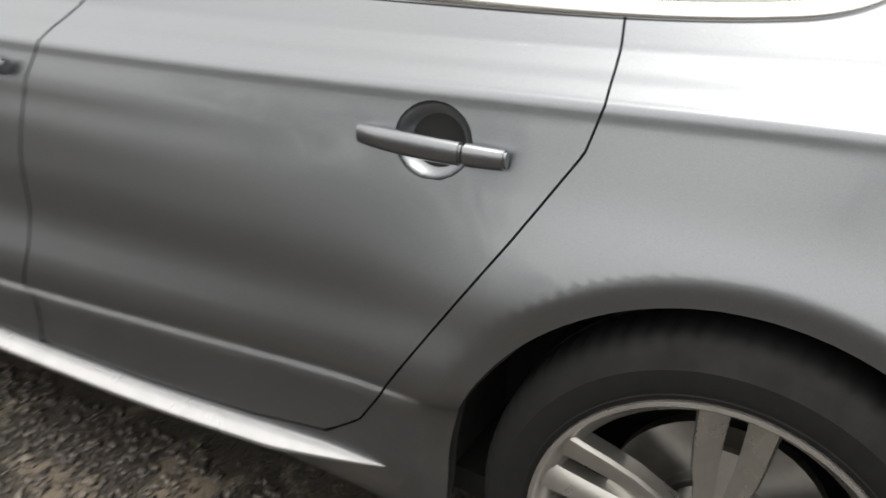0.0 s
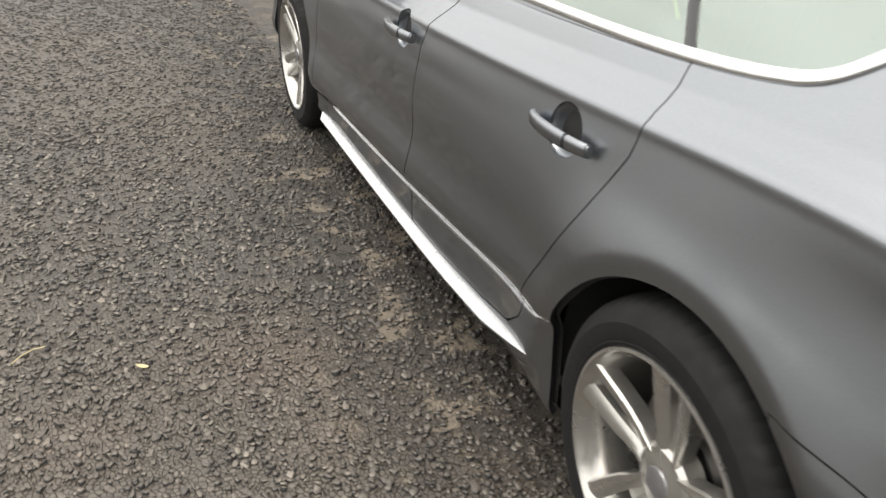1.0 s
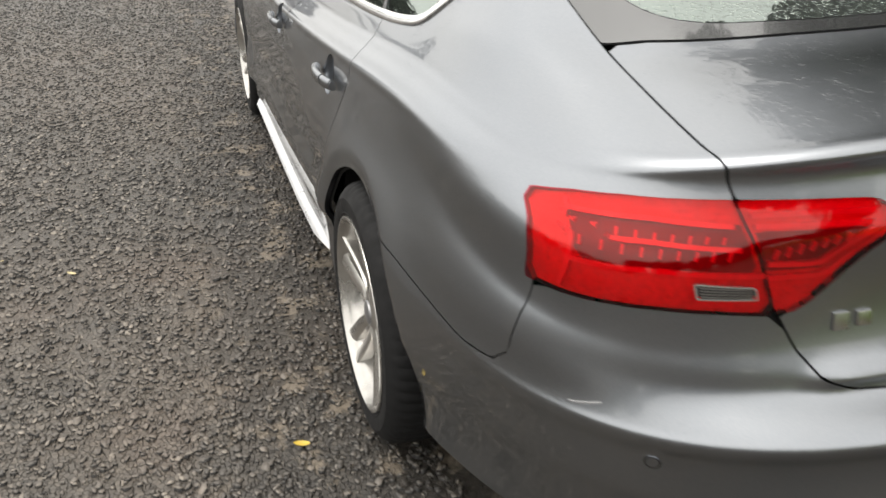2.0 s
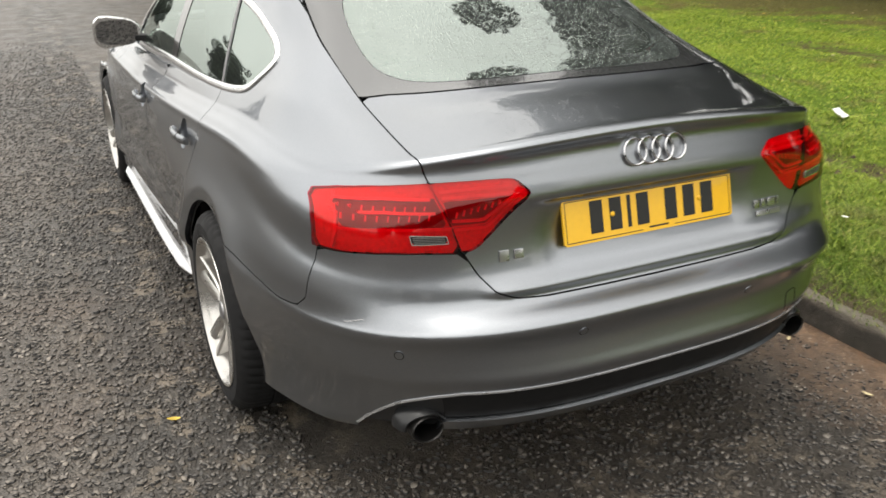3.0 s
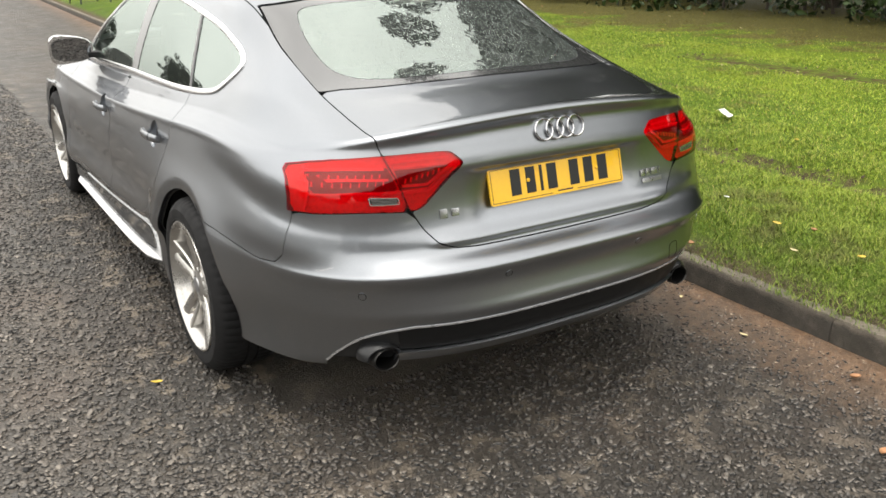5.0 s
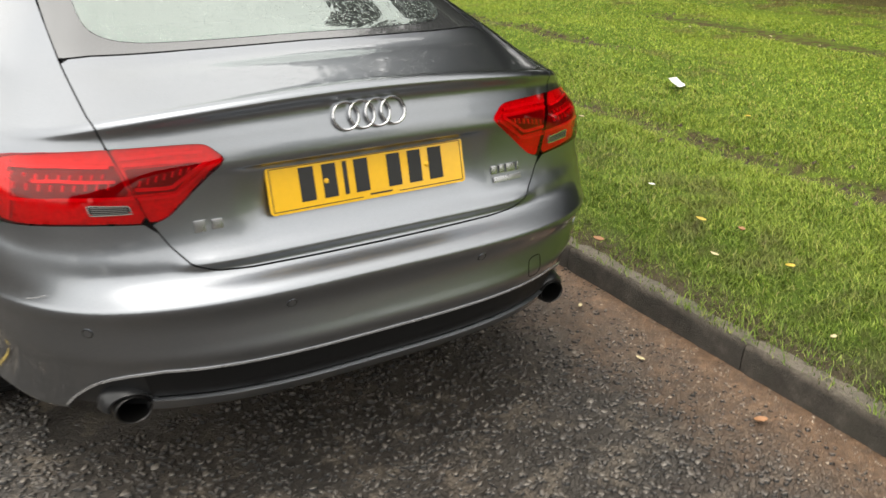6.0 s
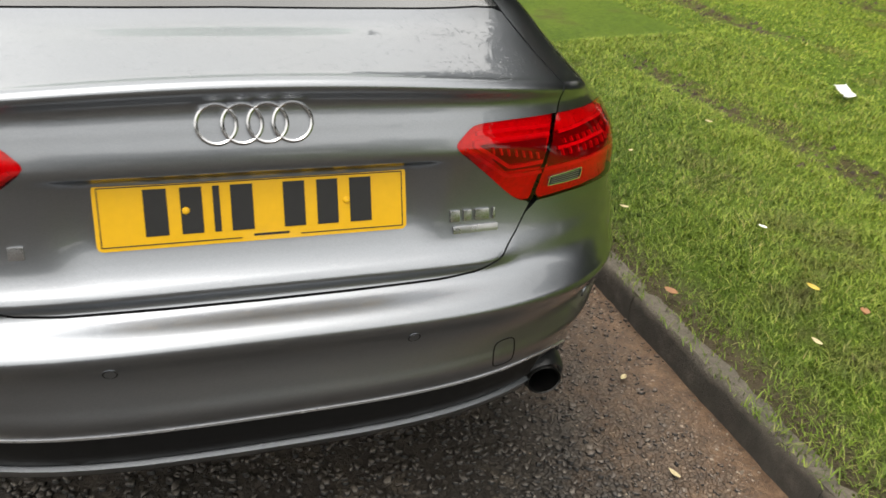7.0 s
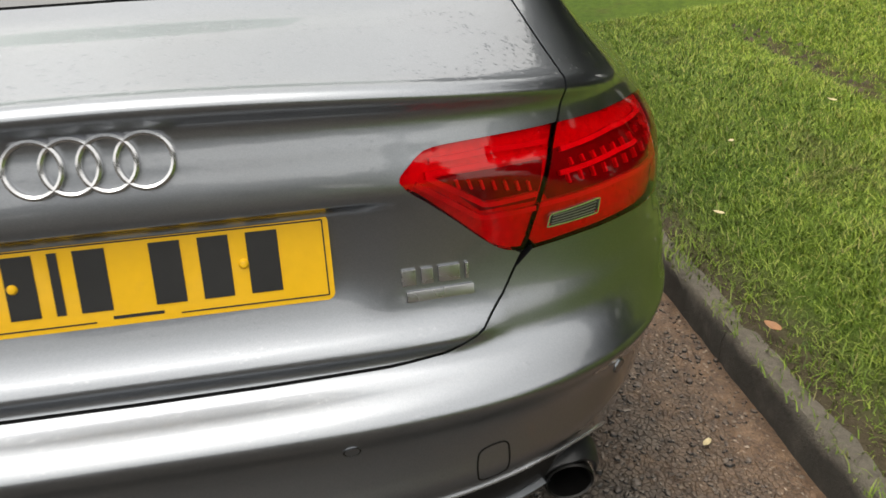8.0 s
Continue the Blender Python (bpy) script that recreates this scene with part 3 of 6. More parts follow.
def signed(p, poly):
    """Distance of points to a closed outline: plus inside, minus outside."""
    poly = np.asarray(poly, float)
    best = np.full(len(p), 1e9)
    inside = np.zeros(len(p), bool)
    for a, b in zip(poly, np.roll(poly, -1, 0)):
        e = b - a
        t = np.clip(((p - a) @ e) / max(e @ e, 1e-12), 0, 1)
        best = np.minimum(best, np.linalg.norm(p - a - t[:, None] * e, axis=1))
        hit = (a[1] > p[:, 1]) != (b[1] > p[:, 1])
        xi = a[0] + (p[:, 1] - a[1]) * e[0] / (e[1] if abs(e[1]) > 1e-12 else 1e-12)
        inside ^= hit & (p[:, 0] < xi)
    return np.where(inside, best, -best)


def smooth_loop(pts, n=4, sharp=()):
    """Rounds a closed outline through its points; those numbered in sharp stay corners."""
    out, k = [], len(pts)
    q = np.asarray(pts, float)
    for i in range(k):
        a, b, c, d = q[i - 1], q[i], q[(i + 1) % k], q[(i + 2) % k]
        h = np.linalg.norm(c - b)
        t0 = (c - b) if i in sharp else (c - a) / max(np.linalg.norm(c - b) + np.linalg.norm(b - a), 1e-9) * h
        t1 = (c - b) if (i + 1) % k in sharp else (d - b) / max(np.linalg.norm(d - c) + h, 1e-9) * h
        for j in range(n):
            t = j / n
            out.append((2 * t**3 - 3 * t**2 + 1) * b + (t**3 - 2 * t**2 + t) * t0 + (-2 * t**3 + 3 * t**2) * c + (t**3 - t**2) * t1)
    return np.array(out)


SIDE, REAR, TOP = (1, 2), (0, 2), (0, 1)


def region(rules):
    """A field over the skin: rules are (view, outline, keep inside?); all must hold."""
    def field(p):
        f = np.full(len(p), 1.0)
        for view, poly, keep in rules:
            q = p[:, view]
            if view != SIDE:
                q = q * np.array([-1.0, 1.0])
            s = signed(q, poly)
            if view == REAR:
                s = np.where(p[:, 1] > 0.45, -0.5, s)
            f = np.minimum(f, s if keep else -s)
        return f
    return field


def panel(name, rules, material, step=(5, 3), gap=0.0022, lift=0.0, depth=0.014, span=(0, 1), rows=(0, 1), mirror=0):
    """Cuts a panel out of the skin along the outlines of its rules, with turned-in edges. mirror: 0 left half, 1 right half, 2 both in one."""
    field = region(rules)
    us = np.arange(int(span[0] * (UN - 1)), int(span[1] * (UN - 1)) + 1, step[0])
    vs = np.arange(int(rows[0] * (VN - 1)), int(rows[1] * (VN - 1)) + 1, step[1])
    us = np.unique(np.append(us, int(span[1] * (UN - 1))))
    vs = np.unique(np.append(vs, int(rows[1] * (VN - 1))))
    gu, gv = np.meshgrid(us, vs, indexing="ij")
    uv = np.stack([gu.ravel(), gv.ravel()], 1).astype(float)
    f = field(sample(SKIN, uv)) - gap
    w = len(vs)
    ins = f > 0
    # edges of the grid that the outline crosses
    ids = np.arange(len(uv)).reshape(len(us), w)
    pairs = np.concatenate([np.stack([ids[:-1].ravel(), ids[1:].ravel()], 1), np.stack([ids[:, :-1].ravel(), ids[:, 1:].ravel()], 1)])
    cross = pairs[ins[pairs[:, 0]] != ins[pairs[:, 1]]]
    lo = np.where(ins[cross[:, 0]][:, None], uv[cross[:, 0]], uv[cross[:, 1]])
    hi = np.where(ins[cross[:, 0]][:, None], uv[cross[:, 1]], uv[cross[:, 0]])
    for _ in range(9):
        m = (lo + hi) / 2
        g = (field(sample(SKIN, m)) - gap > 0)[:, None]
        lo, hi = np.where(g, m, lo), np.where(g, hi, m)
    cut = {(int(a), int(b)): len(uv) + k for k, (a, b) in enumerate(cross)}
    full = np.concatenate([uv, lo])
    n = sample(NORMALS, full)
    n /= np.maximum(np.linalg.norm(n, axis=1, keepdims=True), 1e-9)
    p = sample(SKIN, full) + n * lift
    p[np.abs(full[:, 0]) < 1e-6, 0] = 0.0
    count = ins.reshape(len(us), w).astype(int)
    count = count[:-1, :-1] + count[1:, :-1] + count[:-1, 1:] + count[1:, 1:]
    faces = []
    for i, j in zip(*np.where(count > 0)):
        ring = (ids[i, j], ids[i, j + 1], ids[i + 1, j + 1], ids[i + 1, j])
        if count[i, j] == 4:
            faces.append(ring)
            continue
        out = []
        for a, b in zip(ring, ring[1:] + ring[:1]):
            if ins[a]:
                out.append(a)
            if ins[a] != ins[b]:
                out.append(cut[(min(a, b), max(a, b))])
        if len(out) > 2:
            faces.append(tuple(out))
    used = np.unique(np.concatenate([np.array(q) for q in faces]))
    remap = np.full(len(p), -1)
    remap[used] = np.arange(len(used))
    faces = [tuple(int(remap[k]) for k in q) for q in faces]
    front, nn = p[used], n[used]
    verts, norms = [front], [nn]
    if depth:
        edges = set()
        for q in faces:
            edges.update(zip(q, q[1:] + q[:1]))
        rim = np.array([e for e in edges if (e[1], e[0]) not in edges and not (abs(front[e[0]][0]) < 1e-5 and abs(front[e[1]][0]) < 1e-5)])
        if len(rim):
            a, b = front[rim[:, 0]], front[rim[:, 1]]
            na, nb = nn[rim[:, 0]], nn[rim[:, 1]]
            flat = np.cross(b - a, -na)
            flat /= np.maximum(np.linalg.norm(flat, axis=1, keepdims=True), 1e-12)
            k = len(front) + 4 * np.arange(len(rim))
            verts.append(np.stack([a, b, b - nb * depth, a - na * depth], 1).reshape(-1, 3))
            flip = np.sign(np.einsum("ij,ij->i", flat, flat))[:, None]
            norms.append(np.repeat(-flat * flip, 4, 0))
            faces += [(int(q + 1), int(q), int(q + 3), int(q + 2)) for q in k]
    verts, norms = np.concatenate(verts), np.concatenate(norms)
    if mirror == 2:
        k = len(verts)
        faces = faces + [tuple(i + k for i in reversed(q)) for q in faces]
        verts = np.concatenate([verts, verts * (-1, 1, 1)])
        norms = np.concatenate([norms, norms * (-1, 1, 1)])
    elif mirror == 1:
        verts, norms = verts * (-1, 1, 1), norms * (-1, 1, 1)
        faces = [tuple(reversed(q)) for q in faces]
    me = bpy.data.meshes.new(name)
    me.from_pydata(verts.tolist(), [], faces)
    me.shade_smooth()
    me.normals_split_custom_set_from_vertices(norms.tolist())
    me.materials.append(material)
    return me


def on_skin(view, pts, lift=0.0, side=-1, guess=None):
    """Points of the left skin that show at these places of a view, with their normals; side 1 gives the right half."""
    pts = np.asarray(pts, float)
    flat = SKIN[::3, ::2][..., view].reshape(-1, 2)
    if view != SIDE:
        flat = flat * (-1, 1)
    gu, gv = np.meshgrid(np.arange(0, UN, 3), np.arange(0, VN, 2), indexing="ij")
    grid = np.stack([gu.ravel(), gv.ravel()], 1).astype(float)
    face = NORMALS[::3, ::2].reshape(-1, 3)
    ok = {SIDE: face[:, 0] < -0.02, REAR: face[:, 1] < -0.02, TOP: face[:, 2] > 0.02}[view]
    flat, grid = flat[ok], grid[ok]
    uv = np.array([grid[np.argmin(((flat - q) ** 2).sum(1))] for q in pts])
    for _ in range(8):
        def proj(w):
            s = sample(SKIN, w)[:, view]
            return s if view == SIDE else s * (-1, 1)
        r = pts - proj(uv)
        ju = (proj(uv + (0.5, 0)) - proj(uv - (0.5, 0)))
        jv = (proj(uv + (0, 0.5)) - proj(uv - (0, 0.5)))
        det = ju[:, 0] * jv[:, 1] - ju[:, 1] * jv[:, 0]
        det = np.where(np.abs(det) < 1e-10, 1e-10, det)
        uv[:, 0] += np.clip((r[:, 0] * jv[:, 1] - r[:, 1] * jv[:, 0]) / det, -6, 6)
        uv[:, 1] += np.clip((ju[:, 0] * r[:, 1] - ju[:, 1] * r[:, 0]) / det, -6, 6)
        uv = np.clip(uv, 0, (UN - 1.01, VN - 1.01))
    n = sample(NORMALS, uv)
    n /= np.linalg.norm(n, axis=1, keepdims=True)
    p = sample(SKIN, uv) + n * lift
    if side > 0:
        p, n = p * (-1, 1, 1), n * (-1, 1, 1)
    return p, n


# ---- outlines of the car's panels (flank views in y, z; tail views in x, z) ----
DLO = smooth_loop([(-0.105, 1.118), (0.125, 1.192), (0.35, 1.233), (0.77, 1.287), (1.05, 1.308), (1.33, 1.308), (1.62, 1.268), (1.86, 1.185), (2.12, 1.062), (2.27, 0.955), (2.24, 0.915), (2.05, 0.917), (1.6, 0.941), (1.12, 0.961), (0.65, 0.972), (0.3, 0.985), (0.05, 1.010), (-0.035, 1.04)], 4, (9, 10))
ARCHES = [[(ya + ARCH_R * math.cos(a), WHEEL_R + ARCH_H * math.sin(a)) for a in np.linspace(-0.1, math.pi + 0.1, 40)] + [(ya - ARCH_R, 0.1), (ya + ARCH_R, 0.1)] for ya in AXLES]
BACK_SEAM = [(0.252, 1.01), (0.24, 0.95), (0.232, 0.885), (0.245, 0.825), (0.316, 0.70), (0.41, 0.545), (0.495, 0.40), (0.535, 0.335), (0.60, 0.285)]
MID_SEAM = [(1.27, 0.229), (1.262, 0.36), (1.238, 0.44), (1.238, 0.54), (1.246, 0.63), (1.225, 0.76), (1.19, 0.84), (1.135, 0.92), (1.10, 1.01)]
FORE_SEAM = [(2.24, 0.214), (2.33, 0.30), (2.345, 0.45), (2.33, 0.65), (2.30, 0.80), (2.33, 0.91), (2.40, 1.02)]
REAR_DOOR = BACK_SEAM + [(0.75, 0.260), (1.0, 0.238)] + MID_SEAM
FRONT_DOOR = MID_SEAM[::-1] + [(1.6, 0.222), (1.95, 0.217)] + FORE_SEAM
HATCH = [(-0.01, 0.664), (0.15, 0.665), (0.33, 0.668), (0.40, 0.674), (0.45, 0.694), (0.485, 0.735), (0.522, 0.800), (0.572, 0.938), (0.592, 1.0), (0.588, 1.064), (0.578, 1.17), (0.552, 1.292), (0.40, 1.313), (0.2, 1.325), (-0.01, 1.328)]
GLASS_OUT = [(-0.01, 1.082), (0.30, 1.080), (0.52, 1.076), (0.5862, 1.070), (0.5825, 1.12), (0.5745, 1.18), (0.5500, 1.290), (0.40, 1.3108), (0.2, 1.3225), (-0.01, 1.3256)]
GLASS_IN = smooth_loop([(-0.01, 1.0965), (0.30, 1.095), (0.44, 1.0985), (0.497, 1.118), (0.505, 1.16), (0.486, 1.235), (0.463, 1.272), (0.43, 1.287), (0.30, 1.300), (-0.01, 1.309)], 4, (0, 9))
LIGHT_IN = smooth_loop([(0.5165, 0.7920), (0.5712, 0.9435), (0.4945, 0.9455), (0.415, 0.945), (0.3865, 0.9415), (0.3660, 0.926), (0.3535, 0.910), (0.385, 0.881), (0.4184, 0.8525), (0.455, 0.820), (0.4825, 0.799), (0.500, 0.7930)], 3, (0, 1))
LIGHT_OUT = [(0.5745, 0.9435), (0.5195, 0.7900), (0.60, 0.7970), (0.67, 0.7995), (0.72, 0.7970), (0.77, 0.7910), (0.7945, 0.7900), (0.793, 0.8576), (0.784, 0.897), (0.7735, 0.9105), (0.735, 0.923), (0.6888, 0.9325), (0.63, 0.939)]
BUMPER_SEAM = [(-0.33, 0.640), (-0.48, 0.631), (-0.62, 0.622), (-0.70, 0.630), (-0.732, 0.66), (-0.744, 0.790)]


# ---- ground ----
KERB_AT, KERB_SLOPE = 1.27, 0.028
KERB_TURN = -math.degrees(math.atan(KERB_SLOPE))


def kerb_x(y):
    return KERB_AT + KERB_SLOPE * y


def ground_mesh():
    xs = np.array([-600, -150, -40, -12, -6, -3, -1.5, 0, 1.0, 1.6, 3, 12, 40, 150, 600], float)
    ys = np.array([-600, -100, -30, -8, -4, -2, 0, 2, 4, 8, 20, 45, 120, 600], float)
    v = [(x, y, 0.0) for x in xs for y in ys]
    f = [(i * len(ys) + j, (i + 1) * len(ys) + j, (i + 1) * len(ys) + j + 1, i * len(ys) + j + 1) for i in range(len(xs) - 1) for j in range(len(ys) - 1)]
    return mesh_from("road", v, f, ASPHALT)


tagged(new("road", ground_mesh()), "grey chipped tarmac road with pale silt stains", "road", kind="structure")


def rise(d):
    """Height of the turf at a distance from the kerb."""
    return 0.113 + 0.094 * smoothstep(d / 0.5) + 0.11 * smoothstep((d - 0.3) / 2.2) + 0.10 * smoothstep((d - 2) / 8)


def turf_height(x, y):
    d = np.asarray(x, float) - kerb_x(np.asarray(y, float)) - 0.040
    z = rise(d)
    for x0, y0, y1, half_w in RUTS:
        z = z - 0.03 * np.exp(-(((x - x0) / half_w) ** 2)) * smoothstep((y - y0) / 0.6) * smoothstep((y1 - y) / 0.6)
    z = z + 0.012 * np.sin(3.1 * x + 1.3 * y) * np.sin(2.3 * y - 0.7 * x) * smoothstep(d / 0.4)
    return z


def turf_mesh():
    ds = np.concatenate([np.linspace(0, 0.6, 13), np.linspace(0.7, 4, 34), np.linspace(4.4, 16, 30), [30, 120, 500]])
    ys = np.concatenate([[-400, -60, -15], np.linspace(-5, 8, 120), np.linspace(8.4, 45, 60), [80, 400]])
    verts, faces = [], []
    for d in ds:
        for y in ys:
            x = kerb_x(y) + 0.040 + d
            verts.append((x, y, float(turf_height(x, y)) - (0.012 if d == 0 else 0)))
    k = len(ys)
    for i in range(len(ds) - 1):
        for j in range(k - 1):
            faces.append((i * k + j, (i + 1) * k + j, (i + 1) * k + j + 1, i * k + j + 1))
    return mesh_from("grass_verge", verts, faces, TURF)


tagged(new("grass_verge", turf_mesh()), "mown green grass verge rising from the kerb", "grass", kind="structure")


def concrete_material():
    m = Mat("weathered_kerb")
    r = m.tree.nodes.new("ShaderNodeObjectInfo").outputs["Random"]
    # by height: dirt and shade painted on the face, light and wear on top
    shaded_dirt = m.ramp(m.noise(9, 7, 0.7), (0.3, (0.030, 0.026, 0.020)), (0.55, (0.062, 0.054, 0.043)), (0.75, (0.13, 0.114, 0.092)))
    lit_top = m.ramp(m.noise(70, 7, 0.8), (0.3, (0.115, 0.095, 0.070)), (0.7, (0.25, 0.215, 0.165)))
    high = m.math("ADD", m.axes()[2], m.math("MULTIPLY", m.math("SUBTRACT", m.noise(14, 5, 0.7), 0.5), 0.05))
    col = m.mix(m.ramp(high, (0.078, 0.0), (0.104, 0.9)), shaded_dirt, lit_top)
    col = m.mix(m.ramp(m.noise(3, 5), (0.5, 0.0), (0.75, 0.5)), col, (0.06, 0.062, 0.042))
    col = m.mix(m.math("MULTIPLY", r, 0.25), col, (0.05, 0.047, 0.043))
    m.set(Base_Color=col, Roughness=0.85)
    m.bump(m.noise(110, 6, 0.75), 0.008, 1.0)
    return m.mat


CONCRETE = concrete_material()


def kerb_stone_mesh(k):
    bm = bmesh.new()
    prof = [(0.0, -0.1), (0.004, 0.068), (0.008, 0.096), (0.016, 0.107), (0.028, 0.110), (0.126, 0.110), (0.126, -0.1)]
    n = 24
    rings = []
    for i in range(n + 1):
        y = 0.002 + 0.911 * i / n
        ring = []
        for j, (x, z) in enumerate(prof):
            w = 0.006 * noise.noise(Vector((k * 7.1 + j, y * 9, 3.3))) + 0.003 * noise.noise(Vector((k * 3.7 + j * 2.3, y * 31, 1.7)))
            e = 0.006 if i in (0, n) and 0 < j < 6 else 0
            ring.append(bm.verts.new((x + w + e * 0.5, y, z + (w * 0.8 - e if 1 < j < 6 else 0))))
        rings.append(ring)
    for a, b in zip(rings, rings[1:]):
        for j in range(len(prof) - 1):
            bm.faces.new((a[j], a[j + 1], b[j + 1], b[j]))
    bm.faces.new(rings[0])
    bm.faces.new(rings[-1])
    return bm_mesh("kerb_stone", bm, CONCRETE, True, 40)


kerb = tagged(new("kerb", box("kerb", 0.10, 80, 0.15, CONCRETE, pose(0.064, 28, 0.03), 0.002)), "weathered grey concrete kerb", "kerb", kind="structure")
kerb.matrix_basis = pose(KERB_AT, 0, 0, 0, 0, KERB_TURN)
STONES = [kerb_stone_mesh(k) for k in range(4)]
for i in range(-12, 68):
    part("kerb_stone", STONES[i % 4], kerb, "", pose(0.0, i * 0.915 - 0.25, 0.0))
UNDER_LIGHT = [(-0.1, 0.788), (0.5205, 0.7880), (0.60, 0.7955), (0.67, 0.7980), (0.72, 0.7955), (0.745, 0.7925), (0.745, 0.45), (-0.1, 0.45)]
OVER_LIGHT = [(0.5180, 0.7880), (0.60, 0.7955), (0.67, 0.7980), (0.72, 0.7955), (0.775, 0.7890), (0.86, 0.7780), (0.86, 1.6), (-0.1, 1.6), (-0.1, 0.9)]
BUMPER = [(-2, 0.455), (-2, 0.97), (-0.746, 0.97), (-0.746, 0.790)] + BUMPER_SEAM[::-1][1:] + [(-0.2, 0.64), (-0.2, 0.22), (-0.33, 0.272), (-0.50, 0.278), (-0.70, 0.284), (-0.758, 0.288), (-0.781, 0.318), (-0.809, 0.348), (-0.849, 0.383), (-0.884, 0.411), (-0.93, 0.437), (-0.99, 0.4545)]
BUMPER_SIDE = [(-2, 0.0), (-2, 0.790), (-0.746, 0.790)] + BUMPER_SEAM[::-1][1:] + [(-0.2, 0.64), (-0.2, 0.0)]
ROOF = [(-0.1, -0.25), (0.565, -0.25), (0.565, 0.1), (0.556, 0.4), (0.560, 0.9), (0.555, 1.4), (0.52, 1.60), (0.3, 1.68), (-0.1, 1.70)]
SCREEN = smooth_loop([(-0.1, 1.725), (0.3, 1.70), (0.50, 1.645), (0.548, 1.66), (0.60, 1.90), (0.675, 2.30), (0.66, 2.40), (0.5, 2.50), (0.3, 2.55), (-0.1, 2.57)], 3, (0, 9))
BONNET = [(-0.1, 2.60), (0.55, 2.52), (0.70, 2.42), (0.74, 2.8), (0.70, 3.2), (0.55, 3.42), (-0.1, 3.46)]
NOSE = [(2.86, 0.10), (2.86, 0.62), (3.15, 0.66), (3.5, 0.69), (4.2, 0.72), (4.2, 0.1)]
DIVIDER = [(0.252, 0.95), (0.262, 0.985), (0.36, 1.12), (0.47, 1.25), (0.50, 1.32)]
B_BACK = [(1.035, 0.9), (1.04, 0.96), (1.06, 1.15), (1.075, 1.35)]
B_FORE = [(1.14, 0.9), (1.145, 0.96), (1.18, 1.15), (1.205, 1.35)]
CUPS = [[(cy + 0.056 * math.cos(a), cz + 0.050 * math.sin(a)) for a in np.linspace(0, 2 * math.pi, 33)[:-1]] for cy, cz in ((0.452, 0.802), (1.372, 0.778))]
ALL = [(SIDE, DLO, False)] + [(SIDE, a, False) for a in ARCHES]


def band(y0, y1, z0, z1):
    return [(y0, z0), (y1, z0), (y1, z1), (y0, z1)]


def along(view, pts, n, lift, side):
    """Evenly spread points of the skin along an open polyline of a view."""
    q = np.asarray(pts, float)
    d = np.concatenate([[0], np.cumsum(np.linalg.norm(np.diff(q, axis=0), axis=1))])
    t = np.linspace(0, d[-1], n)
    return on_skin(view, np.stack([np.interp(t, d, q[:, 0]), np.interp(t, d, q[:, 1])], 1), lift, side)


def rounded(a, b):
    """A flat bar's profile, half-width a and height b, with soft edges."""
    return [(-a, -0.002), (-a, b * 0.5), (-a * 0.7, b), (a * 0.7, b), (a, b * 0.5), (a, -0.002)]


# ---- wheels ----
def spoke_mesh(turn):
    """A pair of arms from hub to rim with a sunk channel between them, facing -x."""
    bm = bmesh.new()
    for s in (-1, 1):
        rings = []
        for r, mid, w, dip in ((0.042, 0.017, 0.0125, 0.0), (0.07, 0.018, 0.013, 0.004), (0.10, 0.0215, 0.0145, 0.004), (0.125, 0.0262, 0.0165, 0.001), (0.165, 0.0290, 0.0180, -0.002), (0.20, 0.0302, 0.0190, -0.004), (0.222, 0.0310, 0.0205, -0.005), (0.231, 0.0315, 0.024, -0.004)):
            t = (r - 0.042) / 0.19
            face = 0.028 - 0.022 * t**1.4 + dip * 0.5
            prof = [(-w, face + 0.036), (-w, face + 0.011), (-w * 0.55, face + 0.0055), (w * 0.15, face + 0.0005), (w * 0.8, face), (w, face + 0.006), (w * 0.96, face + 0.036)]
            ring = [bm.verts.new((h, s * (mid + c), r)) for c, h in prof]
            rings.append(ring if s > 0 else ring[::-1])
        for a, b in zip(rings, rings[1:]):
            for i in range(7):
                j = (i + 1) % 7
                bm.faces.new((a[i], a[j], b[j], b[i]))
        bm.faces.new(rings[0])
        bm.faces.new(rings[-1][::-1])
    web = []
    for r, w, h in ((0.045, 0.018, 0.036), (0.09, 0.017, 0.040), (0.125, 0.016, 0.043), (0.15, 0.013, 0.047)):
        web.append([bm.verts.new(v) for v in ((h, -w, r), (h, w, r), (h + 0.012, w, r), (h + 0.012, -w, r))])
    for a, b in zip(web, web[1:]):
        for i in range(4):
            j = (i + 1) % 4
            bm.faces.new((a[i], a[j], b[j], b[i]))
    bm.faces.new(web[-1][::-1])
    bmesh.ops.transform(bm, matrix=pose(0, 0, 0, turn, 0, 0), verts=bm.verts)
    bmesh.ops.recalc_face_normals(bm, faces=bm.faces)
    return bm_mesh("spoke", bm, ALLOY, True, 24)


